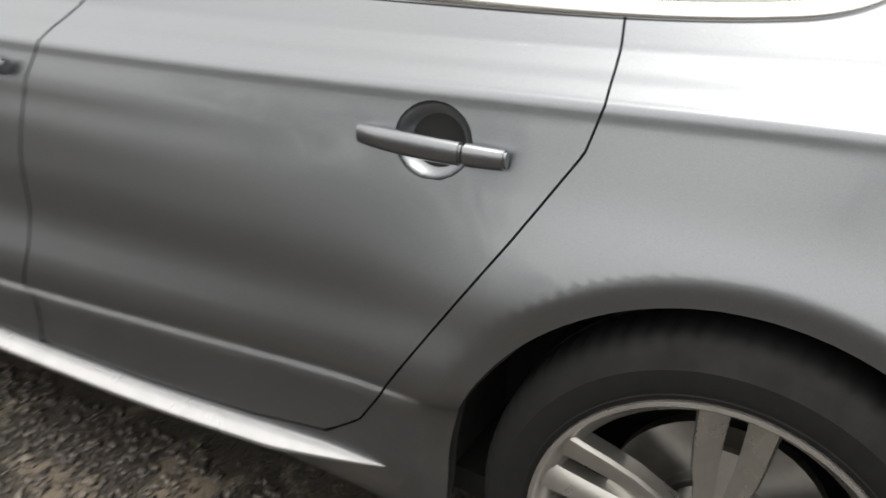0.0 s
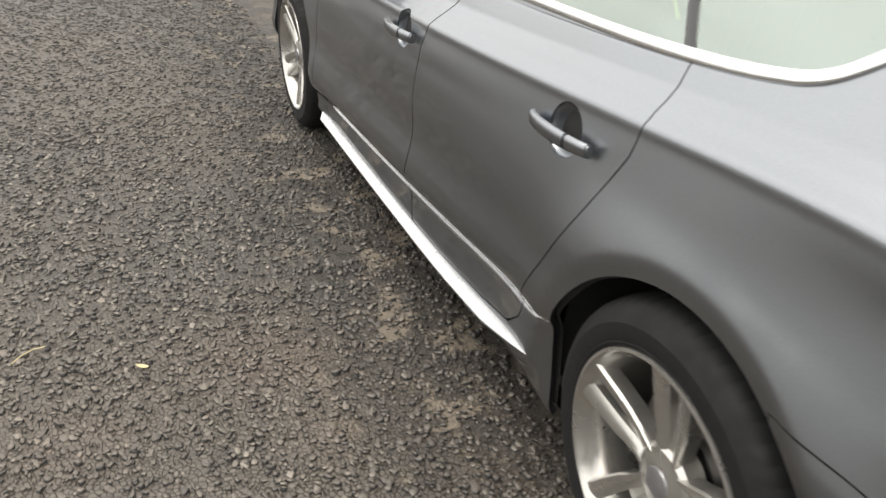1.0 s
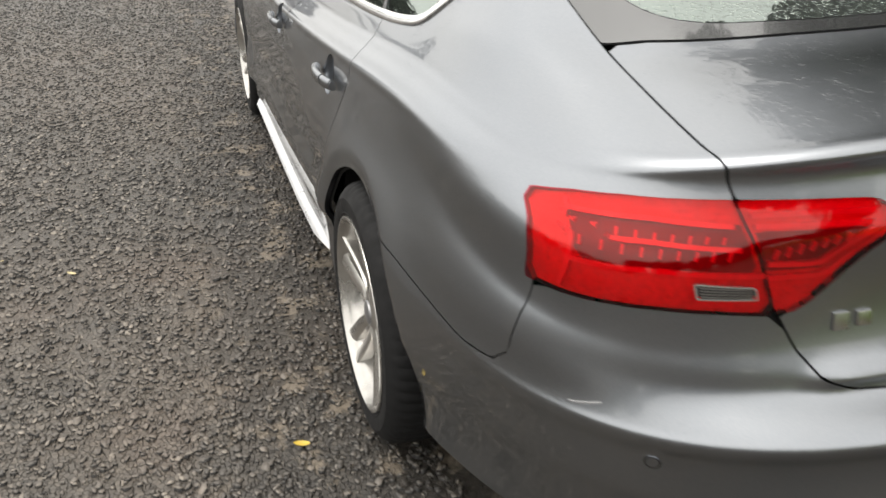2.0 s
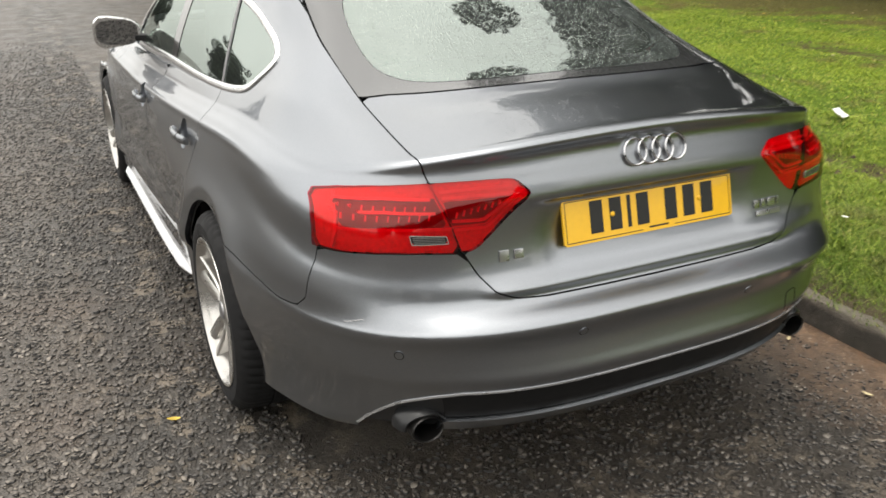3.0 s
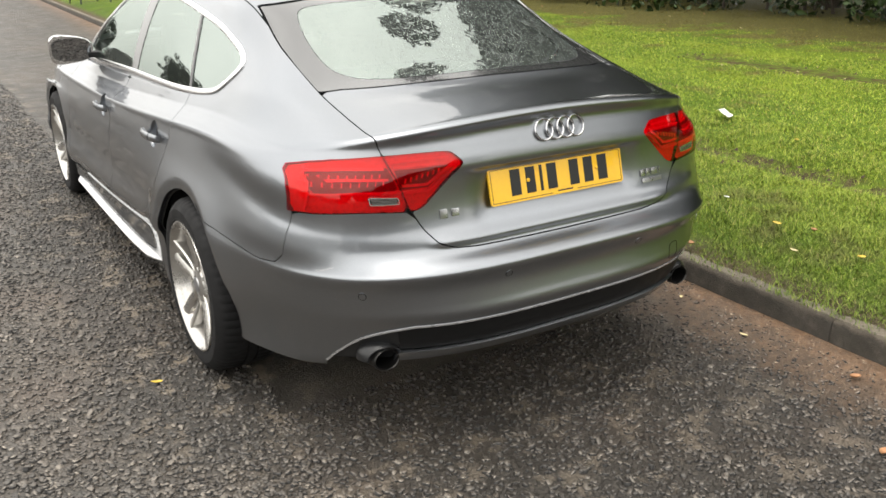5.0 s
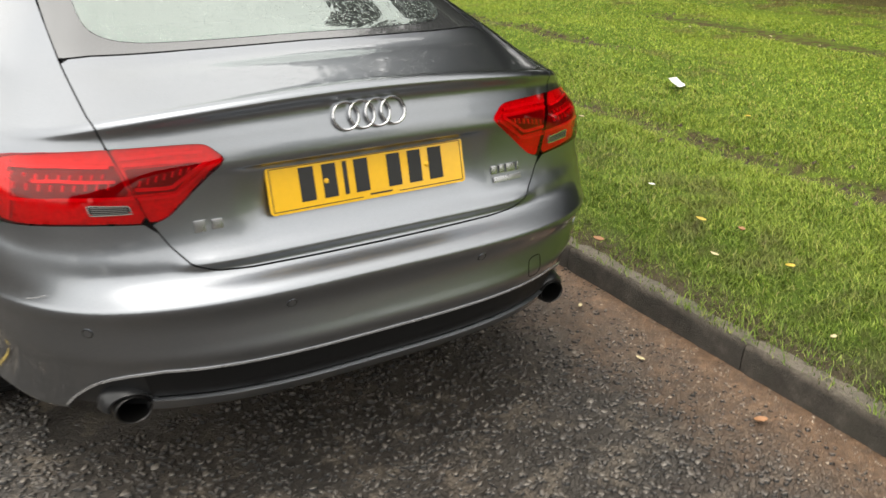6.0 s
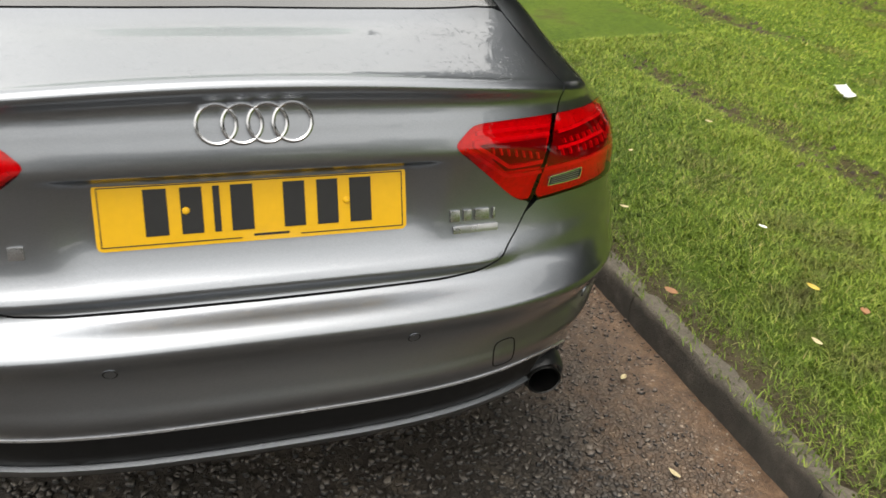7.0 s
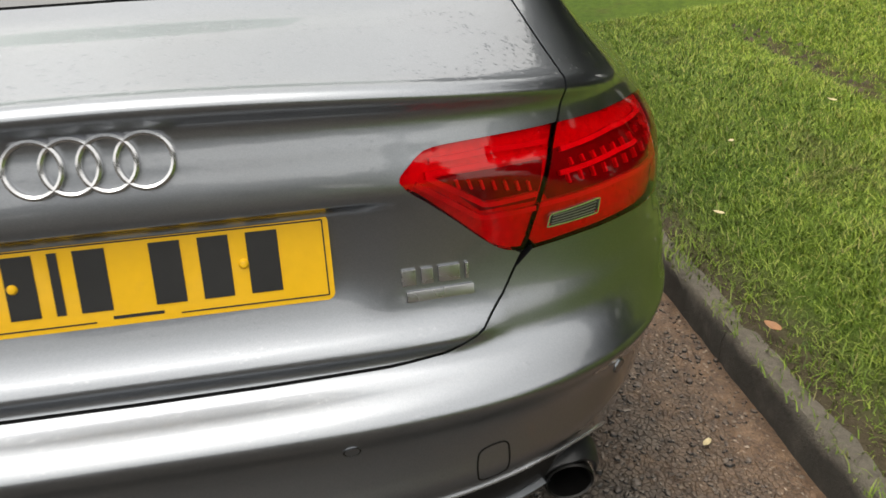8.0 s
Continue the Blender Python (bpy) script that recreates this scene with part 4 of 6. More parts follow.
def tyre_mesh():
    """A tyre with rounded walls, round grooves and notched shoulders."""
    prof = [(0.232, 0.030), (0.236, 0.006), (0.245, -0.002), (0.250, -0.0045), (0.252, -0.0035), (0.262, -0.006), (0.285, -0.005), (0.287, -0.0035), (0.302, 0.004), (0.314, 0.016), (0.3205, 0.030), (0.3235, 0.05), (0.325, 0.08), (0.325, 0.098), (0.318, 0.100), (0.318, 0.106), (0.325, 0.108), (0.3255, 0.135), (0.318, 0.137), (0.318, 0.143), (0.3255, 0.145), (0.325, 0.19), (0.314, 0.225), (0.28, 0.243), (0.24, 0.236)]
    n = 256
    verts, faces = [], []
    for k, (r, h) in enumerate(prof):
        for i in range(n):
            d = 0.003 if (9 <= k <= 13 or 20 <= k <= 22) and i % 4 == 0 else 0.0
            a = 2 * math.pi * (i + 0.35 * (h - 0.1) * 40) / n
            verts.append((h, (r - d) * math.cos(a), (r - d) * math.sin(a)))
    for k in range(len(prof) - 1):
        for i in range(n):
            faces.append((k * n + i, k * n + (i + 1) % n, (k + 1) * n + (i + 1) % n, (k + 1) * n + i))
    bm = bmesh.new()
    vs = [bm.verts.new(v) for v in verts]
    for f in faces:
        bm.faces.new([vs[i] for i in f])
    return bm_mesh("tyre", bm, RUBBER, True, 25)


TYRE = tyre_mesh()
RIM = lathe("wheel", [(0.228, 0.020), (0.2385, 0.008), (0.2425, 0.0), (0.2415, -0.005), (0.2355, -0.006), (0.231, -0.001), (0.228, 0.008), (0.222, 0.014), (0.214, 0.026), (0.207, 0.06), (0.203, 0.14), (0.21, 0.22), (0.235, 0.232)], ALLOY, 80)
HUB = lathe("hub", [(0.0, 0.024), (0.036, 0.024), (0.040, 0.026), (0.062, 0.030), (0.070, 0.040), (0.070, 0.075), (0.0, 0.075)], ALLOY, 40)
CAP = lathe("centre_cap", [(0.0, 0.017), (0.022, 0.0175), (0.029, 0.020), (0.031, 0.026)], plain("grey_cap", (0.30, 0.30, 0.31), 0.35, 0.7, 0, 40), 32)
BOLT = lathe("wheel_bolt", [(0.0, 0.031), (0.007, 0.031), (0.009, 0.036), (0.009, 0.05)], STEEL, 12)
DISC = lathe("brake_disc", [(0.05, 0.085), (0.075, 0.085), (0.08, 0.10), (0.155, 0.10), (0.155, 0.122), (0.05, 0.122)], STEEL, 48)
CALIPER = box("brake_caliper", 0.07, 0.16, 0.07, BLACK, pose(0.105, 0, 0.125), 0.015)


def wheel(parent, y, side, turn):
    m = pose(side * -0.908 * -1, y, WHEEL_R, 0, 0, 0 if side < 0 else 180)
    w = part("wheel", RIM, parent, "silver five twin-spoke alloy wheel with black tyre", m)
    part("tyre", TYRE, w, "black rubber tyre with grooved tread")
    part("hub", HUB, w)
    part("centre_cap", CAP, w)
    part("brake_disc", DISC, w, "dull steel brake disc")
    part("brake_caliper", CALIPER, w, "", pose(0, 0, 0, 100, 0, 0))
    for i in range(5):
        part("spoke", SPOKES[i], w, "", pose(0, 0, 0, turn, 0, 0))
        a = radians(72 * i + 36 + turn)
        part("wheel_bolt", BOLT, w, "", pose(0, -0.046 * math.sin(a), 0.046 * math.cos(a)))
    return w


SPOKES = [spoke_mesh(72 * i) for i in range(5)]


# ---- lamps ----
def tail_light(name, outline, parent, side, dark, strips, teeth, label):
    """A lens over a red housing with light strips and small teeth."""
    mir = 0 if side < 0 else 1
    keep = [(REAR, outline, True)]
    ob = part(name, panel(name, keep, LENS, (2, 2), -0.0021, 0.0015, 0.0, (0, 0.33), (0.30, 0.62), mir), parent, label)
    part("housing", panel("housing", keep, RED_INNER, (3, 2), -0.0021, -0.010, -0.010, (0, 0.33), (0.30, 0.62), mir), ob)
    part("dark_band", panel("dark_band", keep + [(REAR, dark, True)], RED_DARK, (3, 2), 0.002, -0.0075, 0.002, (0, 0.33), (0.30, 0.62), mir), ob)
    for pts in strips:
        p, n = along(REAR, pts, 14, -0.004, side)
        part("light_strip", sweep("light_strip", p, [(-0.0035, -0.004), (-0.0035, 0.003), (0.0035, 0.003), (0.0035, -0.004)], RED_BRIGHT, False, [tuple(v) for v in n]), ob)
    for x, z, h in teeth:
        p, n = along(REAR, [(x, z), (x + 0.004, z - h)], 3, -0.0035, side)
        part("light_tooth", sweep("light_tooth", p, [(-0.0022, -0.006), (-0.0018, 0.002), (0.0018, 0.002), (0.0022, -0.006)], RED_BRIGHT, False, [tuple(v) for v in n]), ob)
    return ob


# grey paint round the exhaust, darkened so that its shade is in the colour
SHADED_GREY = plain("shaded_grey_paint", (0.014, 0.0145, 0.0155), 0.34, 0.0, 0.03, 40)


# ---- the car ----
car = thing("parked_car", "grey metallic five-door fastback car, wet with rain, parked by the kerb", "car")


def grip_mesh(name, y, z, side, start, end):
    """A stretch of a bowed grip that stands off the door, thicker at its middle."""
    bm = bmesh.new()
    rings = []
    for t in np.linspace(start, end, 9 if end - start > 0.4 else 5):
        p, n = on_skin(SIDE, [(y + 0.107 - 0.220 * t, z - 0.008 + 0.004 * t - 0.0015 * math.sin(math.pi * t))], 0.0, side)
        c, out = Vector(p[0]), Vector(n[0])
        bow = math.sin(math.pi * min(max(t, 0.0), 1.0)) ** 0.6
        c = c + out * (0.012 + 0.020 * bow)
        h = 0.0125 + 0.0045 * math.sin(math.pi * (0.12 + 0.76 * t))
        rings.append([bm.verts.new(c + out * 0.0105 * math.cos(g) + Vector((0, 0, 1)) * h * math.copysign(abs(math.sin(g)) ** 0.75, math.sin(g))) for g in np.linspace(0, 2 * math.pi, 13)[:-1]])
    for a, b in zip(rings, rings[1:]):
        for k in range(12):
            bm.faces.new((a[k], a[(k + 1) % 12], b[(k + 1) % 12], b[k]))
    bm.faces.new(rings[0])
    bm.faces.new(rings[-1])
    bmesh.ops.bevel(bm, geom=[e for e in bm.edges if any(len(f.verts) > 4 for f in e.link_faces)], offset=0.003, segments=2, affect="EDGES")
    return bm_mesh(name, bm, PAINT, True, 60)


def cup_mesh(y, z, side):
    """The bowl behind a handle."""
    verts, faces, k = [], [], 32
    for j in range(7):
        t = j / 6
        pts = [(y + 0.0595 * math.cos(math.pi / 2 * t) * math.cos(a), z + 0.0535 * math.cos(math.pi / 2 * t) * math.sin(a)) for a in np.linspace(0, 2 * math.pi, k + 1)[:-1]]
        p, n = on_skin(SIDE, pts, 0.0, side)
        p = p - n * 0.027 * math.sin(math.pi / 2 * t)
        verts += list(p)
    for j in range(6):
        for i in range(k):
            faces.append((j * k + i, j * k + (i + 1) % k, (j + 1) * k + (i + 1) % k, (j + 1) * k + i))
    bm = bmesh.new()
    vs = [bm.verts.new(v) for v in verts]
    for f in faces:
        bm.faces.new([vs[i] for i in f])
    return bm_mesh("handle_cup", bm, PAINT, True, 80)


def skirt_mesh(side):
    """The blade along the sill, which runs to a point before the rear wheel."""
    verts, faces = [], []
    ys = np.linspace(0.42, 2.36, 50)
    top = curve(((0.42, 0.284), (0.67, 0.258), (0.95, 0.236), (1.4, 0.224), (2.36, 0.215)), ys)
    for y, z in zip(ys, top):
        k = min(1, (y - 0.415) / 0.28) ** 0.7 * min(1, (2.365 - y) / 0.03)
        for x, h in ((0.870, -0.004), (0.884, -0.004), (0.903, -0.021 * k), (0.907, -0.024 * k), (0.904, -0.033 * k), (0.86, -0.040 * k)):
            verts.append((side * (0.872 + (x - 0.872) * (0.35 + 0.65 * k) if x > 0.871 else x), y, z + h))
    for i in range(len(ys) - 1):
        for c in range(5):
            faces.append((i * 6 + c, i * 6 + c + 1, (i + 1) * 6 + c + 1, (i + 1) * 6 + c))
    bm = bmesh.new()
    vs = [bm.verts.new(v) for v in verts]
    for f in faces:
        bm.faces.new([vs[i] for i in f])
    return bm_mesh("side_skirt", bm, SKIRT, True, 50)


def mirror_unit(parent, side):
    bm = bmesh.new()
    bmesh.ops.create_uvsphere(bm, u_segments=28, v_segments=18, radius=1.0)
    for v in bm.verts:
        x, y, z = v.co
        e = 0.62
        x, z = math.copysign(abs(x) ** e, x), math.copysign(abs(z) ** e, z)
        taper = 1 - 0.12 * x * -side
        v.co = (0.112 * x, 0.085 * y if y > -0.22 else -0.0187, 0.072 * z * (1 + 0.10 * x * -side * -1) * taper)
    m = pose(side * 0.873, 2.06, 0.973, 5, 0, side * 10)
    cap = part("door_mirror", bm_mesh("door_mirror", bm, CHROME, True, 60), parent, "satin silver door mirror", m)
    bm = bmesh.new()
    bmesh.ops.create_circle(bm, cap_ends=True, segments=40, radius=1.0)
    for v in bm.verts:
        x, z = v.co.x, v.co.y
        e = 0.6
        v.co = (0.098 * math.copysign(abs(x) ** e, x), -0.0185, 0.060 * math.copysign(abs(z) ** e, z))
    r = bmesh.ops.extrude_face_region(bm, geom=bm.faces[:])
    bmesh.ops.translate(bm, vec=(0, -0.003, 0), verts=[g for g in r["geom"] if isinstance(g, bmesh.types.BMVert)])
    part("mirror_glass", bm_mesh("mirror_glass", bm, MIRROR), cap)
    part("mirror_arm", box("mirror_arm", 0.11, 0.06, 0.03, BLACK, pose(-side * 0.135, 0.0, -0.03, 0, 0, 0), 0.01), cap)


# whole panels, left and right
for side in (-1, 1):
    mir = 0 if side < 0 else 1
    cuts = [(SIDE, REAR_DOOR, False), (SIDE, FRONT_DOOR, False), (REAR, HATCH, False), (REAR, LIGHT_OUT, False), (SIDE, BUMPER_SIDE, False), (REAR, UNDER_LIGHT, False), (TOP, ROOF, False), (TOP, SCREEN, False), (TOP, BONNET, False), (SIDE, NOSE, False)]
    part("side_panel", panel("side_panel", ALL + cuts + [(SIDE, band(-2, 4, 0.172, 2), True)], PAINT, (3, 2), 0.0013, mirror=mir), car)
    d = part("rear_door", panel("rear_door", ALL + [(SIDE, REAR_DOOR, True), (SIDE, CUPS[0], False)], PAINT, (4, 3), span=(0.2, 0.8), mirror=mir), car)
    f = part("front_door", panel("front_door", ALL + [(SIDE, FRONT_DOOR, True), (SIDE, CUPS[1], False)], PAINT, (4, 3), span=(0.2, 0.8), mirror=mir), car)
    for door, (cy, cz) in ((d, (0.452, 0.802)), (f, (1.372, 0.778))):
        part("handle_cup", cup_mesh(cy, cz, side), door)
        part("door_handle", grip_mesh("door_handle", cy, cz, side, 0.0, 0.745), door, "grey painted grip handle")
        part("lock_cover", grip_mesh("lock_cover", cy, cz, side, 0.755, 1.0), door)
    mirror_unit(f, side)
    trim, tn = on_skin(SIDE, smooth_loop(DLO, 2), 0.001, side)
    part("window_trim", sweep("window_trim", trim, rounded(0.0115, 0.006), CHROME, True, [tuple(v) for v in tn]), car, "bright metal window surround")
    box_keep = [(SIDE, DLO, True)]
    part("quarter_window", panel("quarter_window", box_keep + [(SIDE, DIVIDER + [(-1, 1.32), (-1, 0.95)], True)], GLASS, (4, 3), 0.004, -0.004, 0.0, (0.1, 0.9), (0.6, 0.95), mir), car)
    part("rear_side_window", panel("rear_side_window", box_keep + [(SIDE, DIVIDER[::-1] + B_BACK, True)], GLASS, (4, 3), 0.004, -0.004, 0.0, (0.1, 0.9), (0.6, 0.95), mir), car)
    part("front_side_window", panel("front_side_window", box_keep + [(SIDE, B_FORE[::-1] + [(3, 0.9), (3, 1.35)], True)], GLASS, (4, 3), 0.004, -0.004, 0.0, (0.1, 0.9), (0.6, 0.95), mir), car)
    part("door_pillar", panel("door_pillar", box_keep + [(SIDE, B_BACK[::-1] + B_FORE, True)], GLOSS_BLACK, (4, 3), 0.001, -0.002, 0.01, (0.1, 0.9), (0.6, 0.95), mir), car, "black pillar between the door windows")
    p, n = along(SIDE, DIVIDER[1:4], 12, -0.003, side)
    part("window_divider", sweep("window_divider", p, rounded(0.012, 0.003), GLOSS_BLACK, False, [tuple(v) for v in n]), car)
    part("side_skirt", skirt_mesh(side), car, "pale silver blade along the sill")
    # lamps
    tail_light("outer_tail_light", LIGHT_OUT, car, side,
               [(0.752, 0.909), (0.7645, 0.846), (0.67, 0.8535), (0.545, 0.849), (0.567, 0.917), (0.665, 0.918)],
               [[(0.748, 0.9048), (0.6687, 0.9127), (0.5764, 0.9121)], [(0.7605, 0.880), (0.6774, 0.887), (0.5715, 0.884)], [(0.766, 0.8443), (0.6715, 0.852), (0.538, 0.8477)], [(0.747, 0.914), (0.760, 0.86), (0.7715, 0.798)]],
               [(0.590 + 0.0195 * i, 0.8995 - 0.0004 * i, 0.009) for i in range(9)] + [(0.584 + 0.0205 * i, 0.8815 - 0.0003 * i, 0.013) for i in range(9)],
               "red wrap-round outer tail light with dark inner rows")
    tail_light("inner_tail_light", LIGHT_IN, car, side,
               [(0.553, 0.910), (0.388, 0.911), (0.457, 0.849), (0.542, 0.851)],
               [[(0.5527, 0.9135), (0.4743, 0.9156), (0.3853, 0.9144)], [(0.537, 0.8639), (0.464, 0.8600), (0.3870, 0.9110)], [(0.535, 0.8444), (0.4574, 0.8428), (0.372, 0.9037)], [(0.556, 0.926), (0.4743, 0.931), (0.392, 0.930)]],
               [(0.425 + 0.0165 * i, 0.902 - 0.0032 * i, 0.013) for i in range(7)],
               "red inner tail light on the tailgate")
    REV = [(0.549, 0.816), (0.627, 0.8185), (0.631, 0.839), (0.553, 0.833)]
    lamp = part("reversing_lamp", panel("reversing_lamp", [(REAR, REV, True)], GREY_LAMP, (2, 1), 0.0, 0.003, 0.004, (0, 0.33), (0.30, 0.62), mir), car, "small smoked reversing lamp set in the tail light")
    p, n = along(REAR, REV + REV[:1], 41, 0.003, side)
    part("lamp_frame", sweep("lamp_frame", p[:-1], [(-0.0012, -0.001), (-0.0012, 0.001), (0.0012, 0.001), (0.0012, -0.001)], CHROME, True, [tuple(v) for v in n[:-1]]), lamp, "thin bright frame")
    for k in range(4):
        p, n = along(REAR, [(0.555 + 0.0008 * k, 0.8195 + 0.0036 * k), (0.622 + 0.001 * k, 0.8217 + 0.0042 * k)], 5, 0.003, side)
        part("lamp_rib", sweep("lamp_rib", p, [(-0.0008, -0.001), (-0.0008, 0.0008), (0.0008, 0.0008), (0.0008, -0.001)], STEEL, False, [tuple(v) for v in n]), lamp)

keep_gate = [(REAR, HATCH, True), (REAR, GLASS_OUT, False), (REAR, LIGHT_IN, False)]
gate = part("tailgate", panel("tailgate", keep_gate, PAINT, (4, 3), span=(0, 0.34), rows=(0.2, 0.93), mirror=2), car, "grey tailgate with a sharp rear lip")
part("glass_border", panel("glass_border", [(REAR, GLASS_OUT, True), (REAR, GLASS_IN, False)], FRIT, (3, 2), 0.001, -0.001, 0.004, (0, 0.34), (0.65, 0.95), 2), gate, "black border of the rear glass")
part("rear_glass", panel("rear_glass", [(REAR, GLASS_IN, True)], WET_GLASS, (4, 3), 0.0, -0.001, 0.0, (0, 0.34), (0.65, 0.95), 2), gate, "rear window covered with rain beads")
bumper = part("rear_bumper", panel("rear_bumper", ALL[1:] + [(SIDE, BUMPER, True), (REAR, HATCH, False), (REAR, OVER_LIGHT, False)], PAINT, (4, 3), 0.0013, span=(0, 0.36), rows=(0.02, 0.62), mirror=2), car, "grey rear bumper")
part("bumper_insert", panel("bumper_insert", [(SIDE, band(-2, -0.93, 0.372, 0.456), True), (REAR, [(-0.1, 0.35), (0.56, 0.35), (0.57, 0.40), (0.584, 0.458), (-0.1, 0.458)], True)], BLACK, (4, 3), 0, -0.006, 0.02, (0, 0.33), (0.02, 0.3), 2), bumper, "black insert below the bumper")
for side in (-1, 1):
    # the bumper's lower edge; its glint from the sky is painted as pale silver
    p, n = along(REAR, [(0.0, 0.4585), (0.30, 0.4585), (0.54, 0.4585), (0.60, 0.446), (0.640, 0.430), (0.667, 0.412), (0.689, 0.384), (0.710, 0.350), (0.724, 0.315)], 48, 0.0, side)
    part("insert_edge", sweep("insert_edge", p, [(-0.003, -0.012), (-0.003, 0.002), (0.003, 0.002), (0.003, -0.012)], SKIRT, False, [tuple(v) for v in n]), bumper, "thin bumper edge over the black insert, its highlight painted pale")
part("bumper_lip", panel("bumper_lip", [(SIDE, band(-2, -0.90, 0.333, 0.366), True), (REAR, band(-0.1, 0.572, 0.3, 0.6), True)], PAINT, (4, 2), 0, 0.004, 0.03, (0, 0.33), (0.0, 0.3), 2), bumper, "grey lip under the bumper insert")
for side in (-1, 1):
    mir = 0 if side < 0 else 1
    part("exhaust_surround", panel("exhaust_surround", [(SIDE, BUMPER, False), (SIDE, band(-2, -0.5, 0.325, 0.456), True), (REAR, [(0.56, 0.325), (0.57, 0.40), (0.584, 0.456), (0.86, 0.456), (0.86, 0.325)], True)], SHADED_GREY, (3, 2), 0, -0.012, 0.012, (0, 0.34), (0.0, 0.35), mir), bumper)
    tip = lathe("exhaust_tip", [(0.036, 0.16), (0.044, 0.155), (0.045, 0.02), (0.0445, 0.003), (0.042, 0.0), (0.039, 0.003), (0.0385, 0.15), (0.0, 0.15)], SOOTY, 36, "y")
    part("exhaust_tip", tip, bumper, "dark sooty steel exhaust pipe end", pose(side * 0.604, -0.938, 0.350, -6, 0, 0) @ Matrix.Diagonal((0.94, 1, 0.74, 1)))
    arch, outward = [], []
    for k in range(21):
        g = radians(-8 + 196 * k / 20)
        arch.append((side * (0.604 + 0.060 * math.cos(g)), -0.908 + 0.30 * max(0, 0.060 * math.cos(g)), 0.351 + 0.045 * math.sin(g)))
        outward.append((side * math.cos(g), -0.25, math.sin(g)))
    hood = [(-0.026, -0.006), (-0.026, -0.001), (-0.016, 0.004), (0.016, 0.004), (0.026, -0.001), (0.026, -0.006)]
    part("exhaust_hood", sweep("exhaust_hood", arch, hood, SHADED_GREY, False, outward), bumper, "grey arch over the exhaust pipe, shade in its colour")
    for x, z in ((0.258, 0.588), (0.672, 0.564)):
        p, n = on_skin(REAR, [(x, z)], 0.0014, side)
        m = Matrix.Translation(p[0]) @ Vector(n[0]).to_track_quat("Z", "Y").to_matrix().to_4x4()
        part("parking_sensor", lathe("parking_sensor", [(0.0, 0.0004), (0.0098, 0.0004), (0.0101, -0.0022), (0.0117, -0.0022), (0.0119, 0.0004), (0.0127, 0.0002), (0.0130, -0.003)], PAINT, 24, "z", 15), bumper, "", m)
        part("sensor_ring", lathe("sensor_ring", [(0.0101, -0.002), (0.0101, -0.0001), (0.0117, -0.0001), (0.0117, -0.002)], BLACK, 24, "z", 15), bumper, "", m)
p, n = along(REAR, [(0.768, 0.634), (0.752, 0.640), (0.735, 0.648)], 7, 0.0, -1)
part("scuff_mark", sweep("scuff_mark", p, [(-0.0016, -0.001), (-0.001, 0.0006), (0.001, 0.0006), (0.0016, -0.001)], SKIRT, False, [tuple(v) for v in n]), bumper, "pale scuff in the paint")
cover = [(0.438, 0.480), (0.466, 0.4805), (0.475, 0.489), (0.476, 0.528), (0.468, 0.537), (0.440, 0.536), (0.430, 0.527), (0.429, 0.489)]
p, n = on_skin(REAR, smooth_loop(cover, 4), 0.0, 1)
part("towing_cover", sweep("towing_cover", p, [(-0.0012, -0.001), (-0.0012, 0.0008), (0.0012, 0.0008), (0.0012, -0.001)], BLACK, True, [tuple(v) for v in n]), bumper)

part("roof", panel("roof", [(TOP, ROOF, True), (REAR, HATCH, False)], PAINT, (5, 3), span=(0, 1), rows=(0.80, 1), mirror=2), car, "smooth grey roof")
part("windscreen", panel("windscreen", [(TOP, SCREEN, True)], GLASS, (5, 4), 0.002, -0.002, 0.0, (0.6, 1), (0.70, 0.95), 2), car)
part("bonnet", panel("bonnet", [(TOP, BONNET, True)], PAINT, (5, 3), span=(0.6, 1), rows=(0.5, 0.78), mirror=2), car)
part("front_bumper", panel("front_bumper", ALL[1:] + [(SIDE, NOSE, True), (TOP, BONNET, False)], PAINT, (5, 3), span=(0.6, 1), rows=(0, 0.7), mirror=2), car)
inner = ALL[1:] + [(SIDE, band(-2, -0.80, 0.0, 0.47), False), (SIDE, band(-2, -0.3, 0.0, 0.33), False), (REAR, LIGHT_OUT, False), (REAR, LIGHT_IN, False)]
part("inner_shell", panel("inner_shell", inner, LINER, (8, 6), -0.004, -0.020, 0.0, (0, 1), (0.0, 0.735), 2), car)
part("roof_lining", panel("roof_lining", [(TOP, ROOF, True)], LINER, (8, 6), -0.03, -0.030, 0.0, (0, 1), (0.83, 1.0), 2), car)
part("floor_pan", box("floor_pan", 1.56, 3.3, 0.05, LINER, pose(0, 1.45, 0.2), 0.02), car)
for ya in AXLES:
    for side in (-1, 1):
        liner = lathe("arch_liner", [(0.40, 0.0), (0.395, 0.24), (0.36, 0.27), (0.0, 0.27)], LINER, 40)
        bm = bmesh.new()
        bm.from_mesh(liner)
        bmesh.ops.delete(bm, geom=[v for v in bm.verts if v.co.z < -0.10], context="VERTS")
        bm.to_mesh(liner)
        bm.free()
        part("arch_liner", liner, car, "", pose(side * (0.862 if ya == 0 else 0.79), ya, WHEEL_R, 0, 0, 0 if side < 0 else 180))
        wheel(car, ya, side, 1 if ya == 0 else 26)

